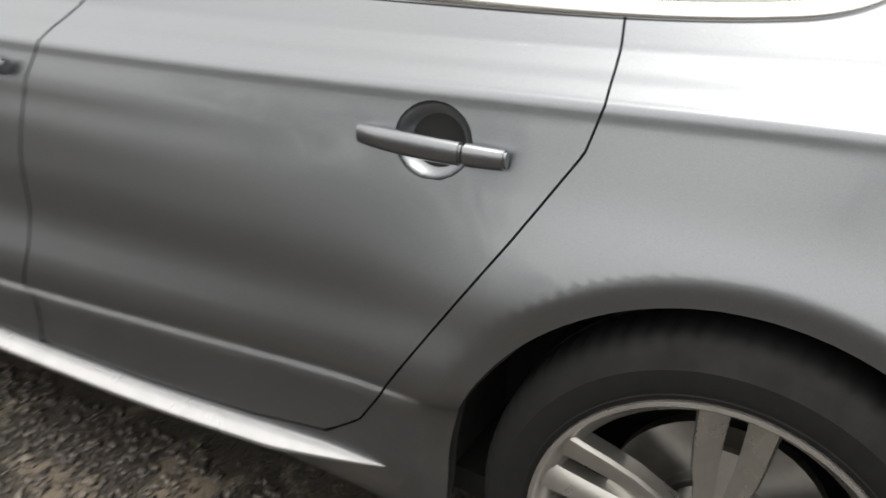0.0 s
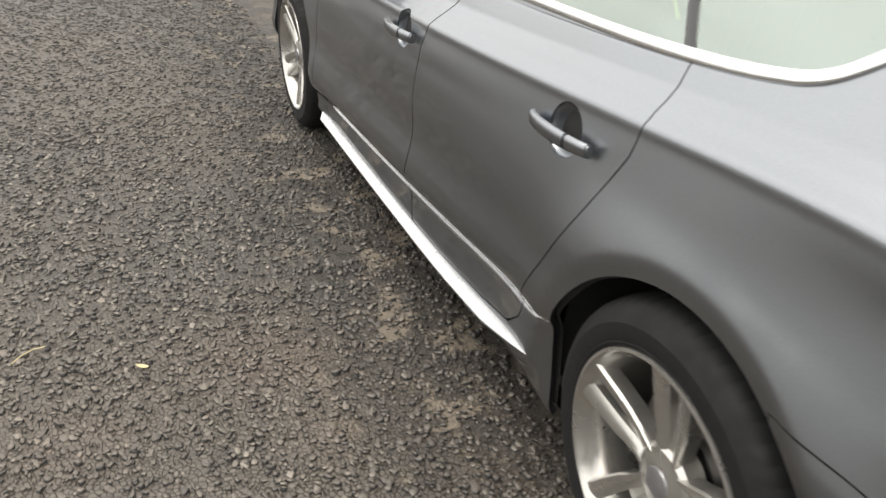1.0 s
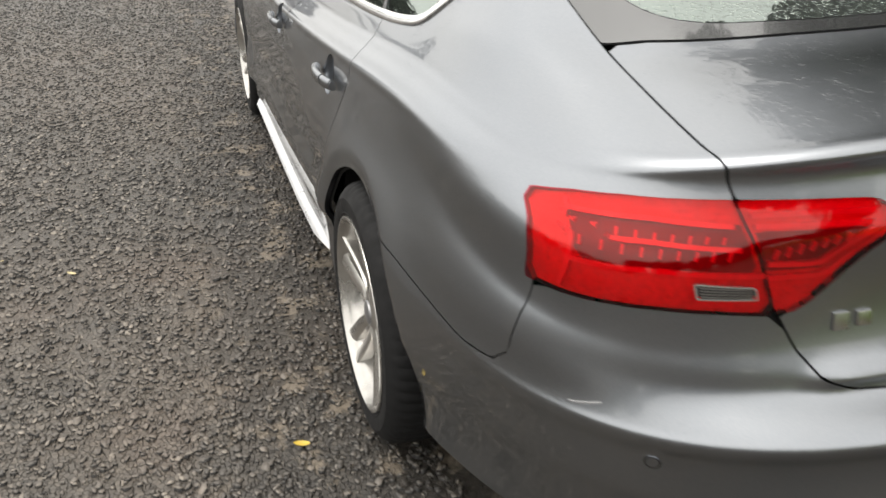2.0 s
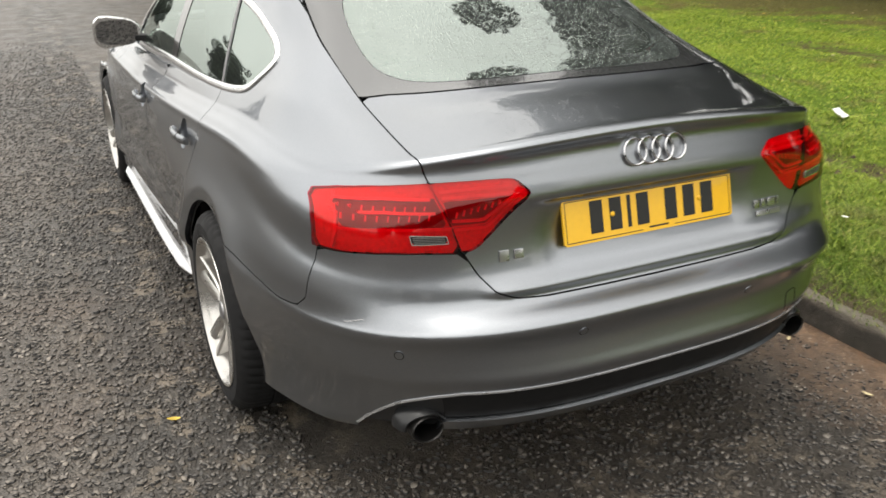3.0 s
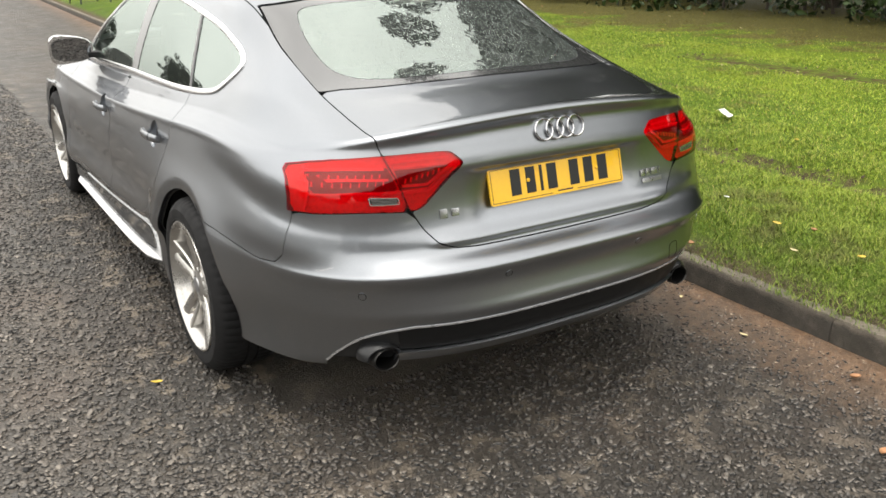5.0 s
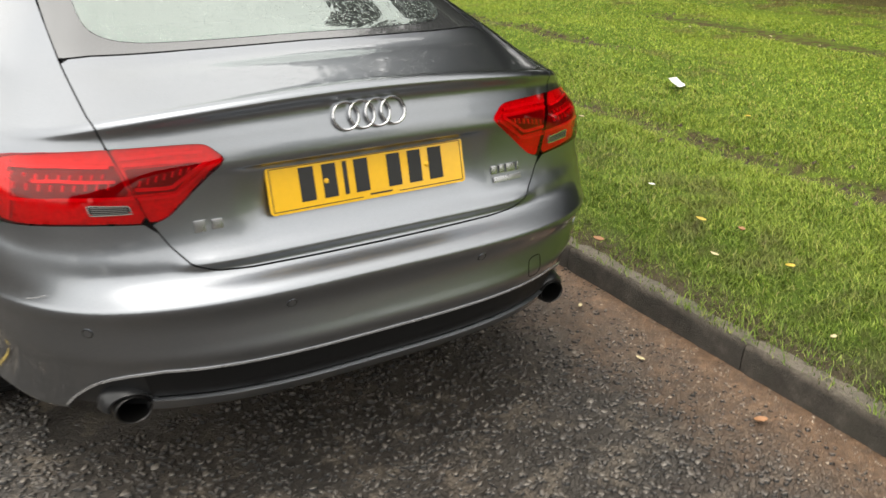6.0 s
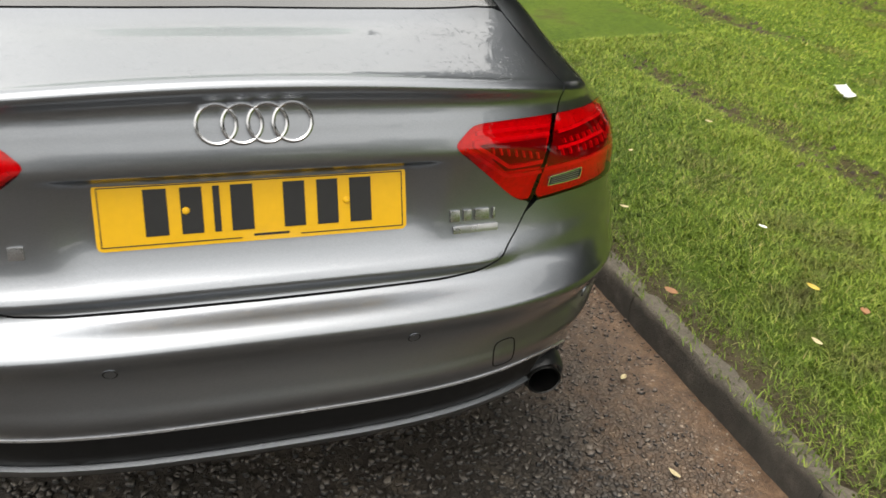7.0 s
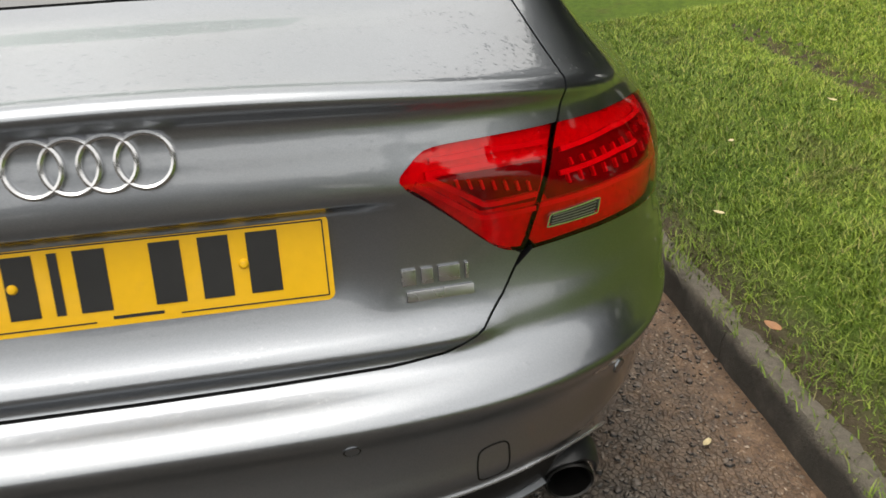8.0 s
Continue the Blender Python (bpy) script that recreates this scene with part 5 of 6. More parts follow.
# badges, plate and small fittings
for i in range(4):
    cx = (i - 1.5) * 0.0407
    a = np.linspace(0, 2 * math.pi, 49)[:-1]
    mid, face = on_skin(REAR, [(0.0, 0.966)], 0.007)
    out = Vector((0, face[0][1], face[0][2])).normalized()
    rise_way = Vector((1, 0, 0)).cross(out)
    rise_way = rise_way if rise_way.z > 0 else -rise_way
    c = Vector((cx, mid[0][1] + 0.25 * cx * cx, mid[0][2]))
    p = [c + Vector((0.0315 * math.cos(t), 0, 0)) + rise_way * 0.0315 * math.sin(t) + Vector((0, 0.25 * ((cx + 0.0315 * math.cos(t)) ** 2 - cx * cx), 0)) for t in a]
    n = [out] * len(p)
    part("badge_ring", sweep("badge_ring", p, [(-0.0034, -0.006), (-0.0030, 0.0025), (0, 0.0044), (0.0030, 0.0025), (0.0034, -0.006)], BADGE, True, [tuple(v) for v in n]), gate, "chrome ring")


def badge_bar(x0, x1, z0, z1, name):
    s = 1 if x0 > 0 else -1
    xm = (x0 + x1) / 2
    p, n = on_skin(REAR, [(abs(xm), (z0 + z1) / 2)], 0.0025, s)
    m = Matrix.Translation(p[0]) @ (Vector((0, -1, 0)) * 0 + Vector(n[0])).to_track_quat("-Y", "Z").to_matrix().to_4x4()
    part(name, box(name, x1 - x0, 0.004, z1 - z0, BADGE_DARK, m, 0.0012), gate, "chrome badge")


for x0, x1 in ((0.347, 0.366), (0.373, 0.389), (0.396, 0.425), (0.432, 0.437)):
    badge_bar(x0, x1, 0.764, 0.786, "badge_bar")
badge_bar(0.352, 0.443, 0.742, 0.756, "badge_bar")
badge_bar(-0.430, -0.406, 0.756, 0.782, "badge_bar")
badge_bar(-0.392, -0.368, 0.758, 0.780, "badge_bar")

def plate_mesh():
    bm = bmesh.new()
    loop = []
    for cx, cz, a0 in ((1, 1, 0), (-1, 1, 90), (-1, -1, 180), (1, -1, 270)):
        for k in range(6):
            a = radians(a0 + 18 * k)
            loop.append(bm.verts.new((cx * 0.250 + 0.010 * math.cos(a), -0.003, cz * 0.0455 + 0.010 * math.sin(a))))
    face = bm.faces.new(loop)
    r = bmesh.ops.extrude_face_region(bm, geom=[face])
    bmesh.ops.translate(bm, vec=(0, 0.006, 0), verts=[g for g in r["geom"] if isinstance(g, bmesh.types.BMVert)])
    return bm_mesh("number_plate", bm, YELLOW)


plate_m = pose(0, -0.9535, 0.8185, -14.5, 0, 0)
plate = part("number_plate", plate_mesh(), car, "yellow plate with black bars", plate_m)
x = -0.188
for w in (0.046, 0.044, 0.014, 0.046, None, 0.046, 0.046, 0.048):
    if w is None:
        x += 0.030
        continue
    part("plate_bar", box("plate_bar", w * 0.80, 0.001, 0.078, INK, pose(x + w / 2, -0.0036, 0.004), 0.0002, 1), plate)
    x += w + 0.0115
part("plate_bar", box("plate_bar", 0.06, 0.0006, 0.004, INK, pose(0.02, -0.0034, -0.045), 0.0001, 1), plate)
for a, b, c, d in ((-0.252, 0.252, 0.0478, 0.0496), (-0.252, -0.03, -0.0496, -0.0478), (0.07, 0.252, -0.0496, -0.0478)):
    part("plate_line", box("plate_line", b - a, 0.0006, d - c, INK, pose((a + b) / 2, -0.0034, (c + d) / 2), 0.0001, 1), plate)
for xx in (-0.2525, 0.2525):
    part("plate_line", box("plate_line", 0.0018, 0.0006, 0.098, INK, pose(xx, -0.0034, 0), 0.0001, 1), plate)
SCREW = lathe("plate_screw", [(0.0, -0.008), (0.004, -0.0075), (0.0065, -0.004), (0.0065, 0.0)], YELLOW, 16, "y")
for xx in (-0.118, 0.152):
    part("plate_screw", SCREW, plate, "", pose(xx, 0.0, 0.004))


def antenna_mesh():
    bm = bmesh.new()
    rings = []
    for y, h, w in ((0.10, 0.002, 0.010), (0.07, 0.014, 0.020), (0.04, 0.022, 0.022), (0.022, 0.034, 0.017), (0.010, 0.060, 0.008), (0.0, 0.066, 0.005), (-0.006, 0.060, 0.006), (-0.012, 0.002, 0.020)):
        rings.append([bm.verts.new((w * c, y, h * d)) for c, d in ((-1, 0), (-0.8, 0.45), (-0.35, 0.9), (0, 1), (0.35, 0.9), (0.8, 0.45), (1, 0))])
    for a, b in zip(rings, rings[1:]):
        for k in range(6):
            bm.faces.new((a[k], a[k + 1], b[k + 1], b[k]))
    bm.faces.new(rings[0])
    bm.faces.new(rings[-1])
    return bm_mesh("roof_aerial", bm, PAINT, True, 60)


part("roof_aerial", antenna_mesh(), car, "grey shark-fin aerial", pose(0, 0.215, 1.360, -1, 0, 0))
part("high_brake_light", box("high_brake_light", 0.17, 0.012, 0.010, plain("pale_strip", (0.75, 0.72, 0.70), 0.3), pose(0, -0.098, 1.292, -28, 0, 0), 0.002), gate)


# the cabin, dark behind the glass
def seat(parent, x, y, wide):
    base = part("seat", box("seat", wide, 0.52, 0.16, CLOTH, pose(x, y + 0.18, 0.56), 0.05, 3), parent, "dark cloth seat")
    part("seat_back", box("seat_back", wide * 0.96, 0.13, 0.62, CLOTH, pose(x, y - 0.10, 0.86, 14, 0, 0), 0.05, 3), base)
    for dx in ((0,) if wide < 0.8 else (-0.38, 0.38)):
        part("headrest", box("headrest", 0.27, 0.09, 0.17, CLOTH, pose(x + dx, y - 0.205, 1.205, 10, 0, 0), 0.035, 3), base)


seat(car, -0.36, 1.35, 0.5)
seat(car, 0.36, 1.35, 0.5)
seat(car, 0.0, 0.42, 1.2)
part("dashboard", box("dashboard", 1.36, 0.5, 0.22, BLACK, pose(0, 2.25, 0.86), 0.06, 3), car)
part("parcel_shelf", box("parcel_shelf", 1.14, 0.55, 0.025, CLOTH, pose(0, -0.18, 1.03, 0, 0, 0), 0.008), car)
part("steering_wheel", lathe("steering_wheel", [(0.185 + 0.014 * math.cos(a), 0.014 * math.sin(a)) for a in np.linspace(0, 2 * math.pi, 11)], BLACK, 32, "y"), car, "", pose(0.36, 1.90, 0.96, -24, 0, 0))


# ---- loose stone, grass and litter ----
def island_mesh(name, verts, sizes, starts, loops, material, smooth=False):
    """A mesh from flat arrays: vertex places, face sizes, face starts and loop vertices."""
    me = bpy.data.meshes.new(name)
    me.vertices.add(len(verts))
    me.vertices.foreach_set("co", np.ascontiguousarray(verts, dtype=np.float32).ravel())
    me.loops.add(len(loops))
    me.loops.foreach_set("vertex_index", np.ascontiguousarray(loops, dtype=np.int32))
    me.polygons.add(len(sizes))
    me.polygons.foreach_set("loop_start", np.ascontiguousarray(starts, dtype=np.int32))
    me.update(calc_edges=True)
    me.validate()
    if smooth:
        me.shade_smooth()
    me.materials.append(material)
    return me


def repeat_faces(count, per, faces):
    """The same small set of faces for each of count islands of per vertices."""
    sizes = np.array([len(f) for f in faces])
    one = np.concatenate([np.array(f) for f in faces])
    loops = (np.arange(count)[:, None] * per + one[None]).ravel()
    sizes = np.tile(sizes, count)
    starts = np.concatenate([[0], np.cumsum(sizes)[:-1]])
    return sizes, starts, loops


rng = np.random.default_rng(7)


def chips(x, y, size):
    """Flat many-sided stones that stand a little out of the tar."""
    n = len(x)
    k = 6
    a = np.linspace(0, 2 * math.pi, k + 1)[:-1][None] + rng.uniform(-0.35, 0.35, (n, k)) + rng.uniform(0, 6.28, (n, 1))
    r = size[:, None] * rng.uniform(0.65, 1.15, (n, k))
    squash = rng.uniform(0.55, 0.95, (n, 1))
    turn = rng.uniform(0, math.pi, (n, 1))
    px, py = r * np.cos(a), r * np.sin(a) * squash
    qx, qy = px * np.cos(turn) - py * np.sin(turn), px * np.sin(turn) + py * np.cos(turn)
    tx, ty = rng.normal(0, 0.28, (n, 1)), rng.normal(0, 0.28, (n, 1))
    h = rng.uniform(0.002, 0.0068, (n, 1)) * np.clip(size / 0.0082, 0.4, 1.2)[:, None]
    top = np.stack([x[:, None] + qx, y[:, None] + qy, h + tx * qx + ty * qy], 2)
    low = np.stack([x[:, None] + qx * 1.12, y[:, None] + qy * 1.12, np.full((n, k), -0.002)], 2)
    verts = np.concatenate([top, low], 1).reshape(-1, 3)
    faces = [tuple(range(k))] + [((i + 1) % k, i, k + i, k + (i + 1) % k) for i in range(k)]
    sizes, starts, loops = repeat_faces(n, 2 * k, faces)
    me = island_mesh("stone_chips", verts, sizes, starts, loops, CHIPS)
    # stone sides: tar, with the small shadows between stones in its dark colour
    me.materials.append(TAR_SHADE)
    me.polygons.foreach_set("material_index", np.tile(np.array([0] + [1] * k, dtype=np.int32), n))
    return me


def scatter(x0, x1, y0, y1, per):
    n = int((x1 - x0) * (y1 - y0) * per)
    return rng.uniform(x0, x1, n), rng.uniform(y0, y1, n)


spots = [scatter(-2.9, -0.75, -1.6, 3.2, 2600), scatter(-1.6, 1.15, -2.3, -0.5, 2600), scatter(-2.9, -0.75, 3.2, 11.0, 1700), scatter(-5.4, -2.9, -2.4, 11.0, 1500), scatter(-2.2, -0.9, -2.4, -1.6, 2200), scatter(0.8, 1.26, -0.5, 3.2, 3000)]
cx, cy = np.concatenate([s[0] for s in spots]), np.concatenate([s[1] for s in spots])
thin = rng.uniform(0, 1, len(cx)) < np.clip(1.25 - 1.2 * smoothstep((cx - kerb_x(cy) + 0.55) / 0.5), 0.55, 1)
thin &= rng.uniform(0, 1, len(cx)) < smoothstep((cx + 5.4) / 2.6) * smoothstep((11.0 - cy) / 7.0)
cx, cy = cx[thin], cy[thin]
size = 0.0082 * np.exp(rng.normal(0, 0.28, len(cx))) * (1 - 0.35 * smoothstep((cx - kerb_x(cy) + 0.5) / 0.3))
tagged(new("stone_chips", chips(cx, cy, np.clip(size, 0.003, 0.014))), "grey stone chippings bedded in the road surface", "gravel", kind="stuff")


def grit_mesh(n):
    """Loose rounded grit and small pebbles washed into the gutter."""
    y = rng.uniform(-2.2, 2.2, n)
    x = kerb_x(y) - 0.005 - np.abs(rng.normal(0, 0.20, n))
    size = np.clip(0.0020 * np.exp(rng.normal(0, 0.42, n)), 0.001, 0.006)
    base = np.array([(1, 0, 0.25), (0.5, 0.87, 0.2), (-0.5, 0.87, 0.3), (-1, 0, 0.2), (-0.5, -0.87, 0.25), (0.5, -0.87, 0.3), (0.15, 0.1, 0.9)])
    v = base[None] * rng.uniform(0.7, 1.25, (n, 7, 1)) * size[:, None, None]
    turn = rng.uniform(0, 6.28, n)
    c, q = np.cos(turn)[:, None], np.sin(turn)[:, None]
    v = np.stack([v[:, :, 0] * c - v[:, :, 1] * q + x[:, None], v[:, :, 0] * q + v[:, :, 1] * c + y[:, None], v[:, :, 2]], 2)
    faces = [(i, (i + 1) % 6, 6) for i in range(6)]
    sizes, starts, loops = repeat_faces(n, 7, faces)
    return island_mesh("gutter_grit", v.reshape(-1, 3), sizes, starts, loops, leafy_material("grit", (0.06, 0.042, 0.028), (0.36, 0.29, 0.22), 0.75))


tagged(new("gutter_grit", grit_mesh(6500)), "small pale grit and pebbles on the soil beside the kerb", "gravel", kind="stuff")


def blades(x, y, h, w):
    n = len(x)
    z = turf_height(x, y) - 0.004
    a = rng.uniform(0, 2 * math.pi, n)
    lean = np.abs(rng.normal(0.95, 0.5, n)) * h
    dx, dy = np.cos(a), np.sin(a)
    sx, sy = -np.sin(a) * w / 2, np.cos(a) * w / 2
    v = np.stack([
        np.stack([x - sx, y - sy, z], 1), np.stack([x + sx, y + sy, z], 1),
        np.stack([x + dx * lean * 0.35 + sx * 0.8, y + dy * lean * 0.35 + sy * 0.8, z + h * 0.6], 1),
        np.stack([x + dx * lean * 0.35 - sx * 0.8, y + dy * lean * 0.35 - sy * 0.8, z + h * 0.6], 1),
        np.stack([x + dx * lean, y + dy * lean, z + h * 0.95], 1)], 1)
    sizes, starts, loops = repeat_faces(n, 5, [(0, 1, 2, 3), (3, 2, 4)])
    return island_mesh("grass", v.reshape(-1, 3), sizes, starts, loops, BLADES)


def turf_spots(d0, d1, y0, y1, per):
    d, y = scatter(d0, d1, y0, y1, per)
    return kerb_x(y) + 0.040 + d, y


def torn(x, y):
    bad = np.zeros(len(x))
    for x0, y0, y1, half_w in RUTS:
        bad = np.maximum(bad, np.exp(-(((x - x0) / (half_w * 0.8)) ** 2)) * ((y > y0) & (y < y1)))
    return bad


near_x, near_y = turf_spots(-0.045, 2.0, -2.0, 2.6, 20000)
mid_x, mid_y = turf_spots(1.9, 5.0, -1.5, 8.0, 5000)
far_x, far_y = turf_spots(4.5, 9.2, -1.0, 24, 1250)
gx, gy = np.concatenate([near_x, mid_x, far_x]), np.concatenate([near_y, mid_y, far_y])
gh = np.concatenate([rng.uniform(0.010, 0.030, len(near_x)), rng.uniform(0.010, 0.024, len(mid_x)), rng.uniform(0.008, 0.018, len(far_x))])
gw = np.concatenate([rng.uniform(0.0019, 0.0040, len(near_x)), rng.uniform(0.003, 0.0055, len(mid_x)), rng.uniform(0.006, 0.013, len(far_x))])
clump = np.array([noise.noise(Vector((float(a) * 5, float(b) * 5, 0))) for a, b in zip(gx[: len(near_x)], gy[: len(near_x)])])
edge = np.clip((near_x - kerb_x(near_y) - 0.040) / 0.16, 0, 1)
stay = rng.uniform(0, 1, len(gx)) > torn(gx, gy) * 0.85
stay[: len(near_x)] &= rng.uniform(0, 1, len(near_x)) < np.clip(0.28 + 0.72 * edge + 0.5 * clump, 0, 1)
stay &= rng.uniform(0, 1, len(gx)) < 1 - 0.7 * smoothstep((gx - 6.6) / 2.2)
gh[: len(near_x)] *= 1 + 0.5 * clump
tagged(new("grass", blades(gx[stay], gy[stay], gh[stay], gw[stay])), "short bright green mown grass", "grass", kind="stuff")


def clod_mesh():
    """Crumbs of torn turf and soil along the ruts."""
    xs, ys = [], []
    for x0, y0, y1, half_w in RUTS:
        n = int((y1 - y0) * 60)
        ys.append(rng.uniform(y0, y1, n))
        xs.append(x0 + rng.normal(0, half_w * 0.6, n))
    x, y = np.concatenate(xs), np.concatenate(ys)
    n = len(x)
    r = np.clip(0.012 * np.exp(rng.normal(0, 0.45, n)), 0.004, 0.022)
    base = np.array([(1, 0, 0), (0.3, 0.9, 0), (-0.8, 0.6, 0), (-0.8, -0.6, 0), (0.3, -0.9, 0), (0.1, 0.1, 0.8)])
    v = base[None] * r[:, None, None] * rng.uniform(0.7, 1.3, (n, 6, 3)) + np.stack([x, y, turf_height(x, y)], 1)[:, None]
    sizes, starts, loops = repeat_faces(n, 6, [(0, 1, 5), (1, 2, 5), (2, 3, 5), (3, 4, 5), (4, 0, 5)])
    return island_mesh("soil_clods", v.reshape(-1, 3), sizes, starts, loops, leafy_material("soil", (0.025, 0.018, 0.011), (0.085, 0.062, 0.038), 0.9))


tagged(new("soil_clods", clod_mesh()), "brown crumbs of soil along torn wheel ruts", "soil", kind="stuff")


def leaf_blade(name, length, width, curl, material):
    """A dry leaf: pointed, folded at its rib, with curled edges and a stalk."""
    bm = bmesh.new()
    rows = []
    for i in range(7):
        t = i / 6
        w = width * math.sin(math.pi * (0.08 + 0.9 * t)) ** 0.8
        z = curl * (t - 0.5) ** 2 * length
        rows.append([bm.verts.new((s * w / 2, (t - 0.5) * length, z + abs(s) * curl * w * 0.5)) for s in (-1, -0.5, 0, 0.5, 1)])
    for a, b in zip(rows, rows[1:]):
        for k in range(4):
            bm.faces.new((a[k], a[k + 1], b[k + 1], b[k]))
    r = bmesh.ops.extrude_face_region(bm, geom=bm.faces[:])
    bmesh.ops.translate(bm, vec=(0, 0, 0.0008), verts=[g for g in r["geom"] if isinstance(g, bmesh.types.BMVert)])
    return bm_mesh(name, bm, material, True, 70)


YELLOW_LEAF = plain("yellow_leaf", (0.50, 0.36, 0.05), 0.55, 0, 0.1, 40)
BROWN_LEAF = plain("brown_leaf", (0.33, 0.17, 0.08), 0.65, 0, 0.15, 40)
PALE_LEAF = plain("pale_leaf", (0.50, 0.42, 0.24), 0.6, 0, 0.1, 40)
leaf_meshes = {"y": leaf_blade("fallen_leaf", 0.042, 0.022, 0.5, YELLOW_LEAF), "b": leaf_blade("fallen_leaf", 0.046, 0.028, 0.8, BROWN_LEAF), "p": leaf_blade("fallen_leaf", 0.035, 0.016, 0.6, PALE_LEAF)}
words = {"y": "curled yellow fallen leaf", "b": "curled brown fallen leaf", "p": "pale dry fallen leaf"}
for x, y, kind, turn in ((1.656, -1.0, "y", 70), (1.70, -0.54, "y", 20), (1.74, -0.71, "b", 140), (1.344, -0.335, "b", 30), (5.85, 4.2, "y", 10), (2.97, 0.29, "y", 80), (1.756, 0.67, "p", 120), (1.55, -0.75, "p", 15), (1.50, 0.25, "p", 60), (6.9, 5.2, "y", 35), (7.6, 3.4, "y", 100), (5.0, 2.6, "p", 10), (1.42, -1.35, "p", 95), (2.3, 0.9, "p", 50), (4.4, 5.2, "y", 0), (8.3, 6.4, "p", 25)):
    ob = new("fallen_leaf", leaf_meshes[kind])
    ob.matrix_basis = pose(x, y, float(turf_height(x, y)) + (0.03 if x < 2.6 else 0.04), 8, -6, turn)
    tagged(ob, words[kind] + " lying on the grass", "leaf", "fallen leaves on the grass")
for x, y, kind, turn in ((-1.083, -0.055, "y", 75), (0.686, -1.731, "b", 100), (-1.70, 1.09, "p", 60), (1.0, -0.95, "p", 20), (1.05, -1.4, "b", 70), (1.08, -0.55, "p", 130)):
    ob = new("fallen_leaf", leaf_meshes[kind])
    ob.matrix_basis = pose(x, y, 0.007, 6, 4, turn)
    tagged(ob, words[kind] + " lying on the road", "leaf", "fallen leaves on the road")


for k in range(26):
    x, y = float(rng.uniform(5.2, 9.8)), float(rng.uniform(1.5, 10.0))
    ob = new("fallen_leaf", leaf_meshes["p" if k % 4 else "b"])
    ob.matrix_basis = pose(x, y, float(turf_height(x, y)) + 0.02, 8, -6, float(rng.uniform(0, 360)))
    tagged(ob, words["p" if k % 4 else "b"] + " lying on the grass", "leaf", "fallen leaves on the grass")


def straw_mesh():
    return sweep("straw", [(-0.045, 0, 0.004), (-0.015, 0.004, 0.008), (0.02, 0.0, 0.010), (0.05, -0.012, 0.006)], [(-0.0018, -0.001), (0, 0.0014), (0.0018, -0.001)], PALE_LEAF)


ob = new("straw", straw_mesh())
ob.matrix_basis = pose(-1.985, 1.25, 0.003, 0, 0, 40)
tagged(ob, "short pale stalk of straw lying on the road", "straw")


def litter_mesh():
    bm = bmesh.new()
    bmesh.ops.create_grid(bm, x_segments=9, y_segments=7, size=0.5)
    for v in bm.verts:
        x, y = v.co.x, v.co.y
        v.co = (x * 0.13, y * 0.085, 0.010 + 0.008 * noise.noise(Vector((x * 4, y * 4, 5))) + 0.02 * x * x)
    r = bmesh.ops.extrude_face_region(bm, geom=bm.faces[:])
    bmesh.ops.translate(bm, vec=(0, 0, 0.0012), verts=[g for g in r["geom"] if isinstance(g, bmesh.types.BMVert)])
    return bm_mesh("paper_scrap", bm, plain("white_paper", (0.85, 0.85, 0.84), 0.6), False)


ob = new("paper_scrap", litter_mesh())
ob.matrix_basis = pose(3.2, 1.05, float(turf_height(3.2, 1.05)) + 0.045, 32, 6, 20)
tagged(ob, "crumpled white scrap of paper on the grass", "litter")
ob = new("white_petal", leaf_blade("white_petal", 0.03, 0.02, 0.6, plain("white_petal", (0.85, 0.85, 0.8), 0.6)))
ob.matrix_basis = pose(1.80, -0.16, float(turf_height(1.8, -0.16)) + 0.035, 5, 5, 30)
tagged(ob, "small white petal lying on the grass", "petal")


# ---- hedge and trees ----
BARK = plain("bark", (0.075, 0.06, 0.045), 0.9, 0, 0.6, 14)
HEDGE_LEAF = leafy_material("bramble_leaves", (0.006, 0.013, 0.003), (0.045, 0.080, 0.016), 0.45)
TREE_LEAF = leafy_material("tree_leaves", (0.004, 0.009, 0.002), (0.018, 0.033, 0.007), 0.5)


def leaf_cloud(name, centres, sizes, normals, material):
    """Many single folded leaves at given places."""
    n = len(centres)
    q = normals + rng.normal(0, 0.55, (n, 3))
    q /= np.linalg.norm(q, axis=1, keepdims=True)
    a = np.cross(q, rng.normal(0, 1, (n, 3)))
    a /= np.maximum(np.linalg.norm(a, axis=1, keepdims=True), 1e-6)
    b = np.cross(q, a)
    s = sizes[:, None]
    v = np.stack([centres - a * s, centres - a * s * 0.25 - b * s * 0.48 + q * s * 0.14, centres + a * s, centres - a * s * 0.25 + b * s * 0.48 + q * s * 0.14], 1)
    sizes_f, starts, loops = repeat_faces(n, 4, [(0, 1, 2), (0, 2, 3)])
    return island_mesh(name, v.reshape(-1, 3), sizes_f, starts, loops, material)


def clumps(blobs, per, size):
    """Leaves spread through the outer parts of many overlapping clumps."""
    cs, ns, ss = [], [], []
    for x, y, z, r, flat in blobs:
        n = max(8, int(per * r * r))
        d = rng.normal(0, 1, (n, 3))
        d /= np.linalg.norm(d, axis=1, keepdims=True)
        rad = r * rng.uniform(0.55, 1.08, (n, 1)) ** 0.7
        c = np.array([x, y, z]) + d * rad * (1, 1, flat)
        cs.append(c), ns.append(d + (0, 0, 0.6)), ss.append(size * rng.uniform(0.6, 1.3, n))
    return np.concatenate(cs), np.concatenate(ss), np.concatenate(ns)


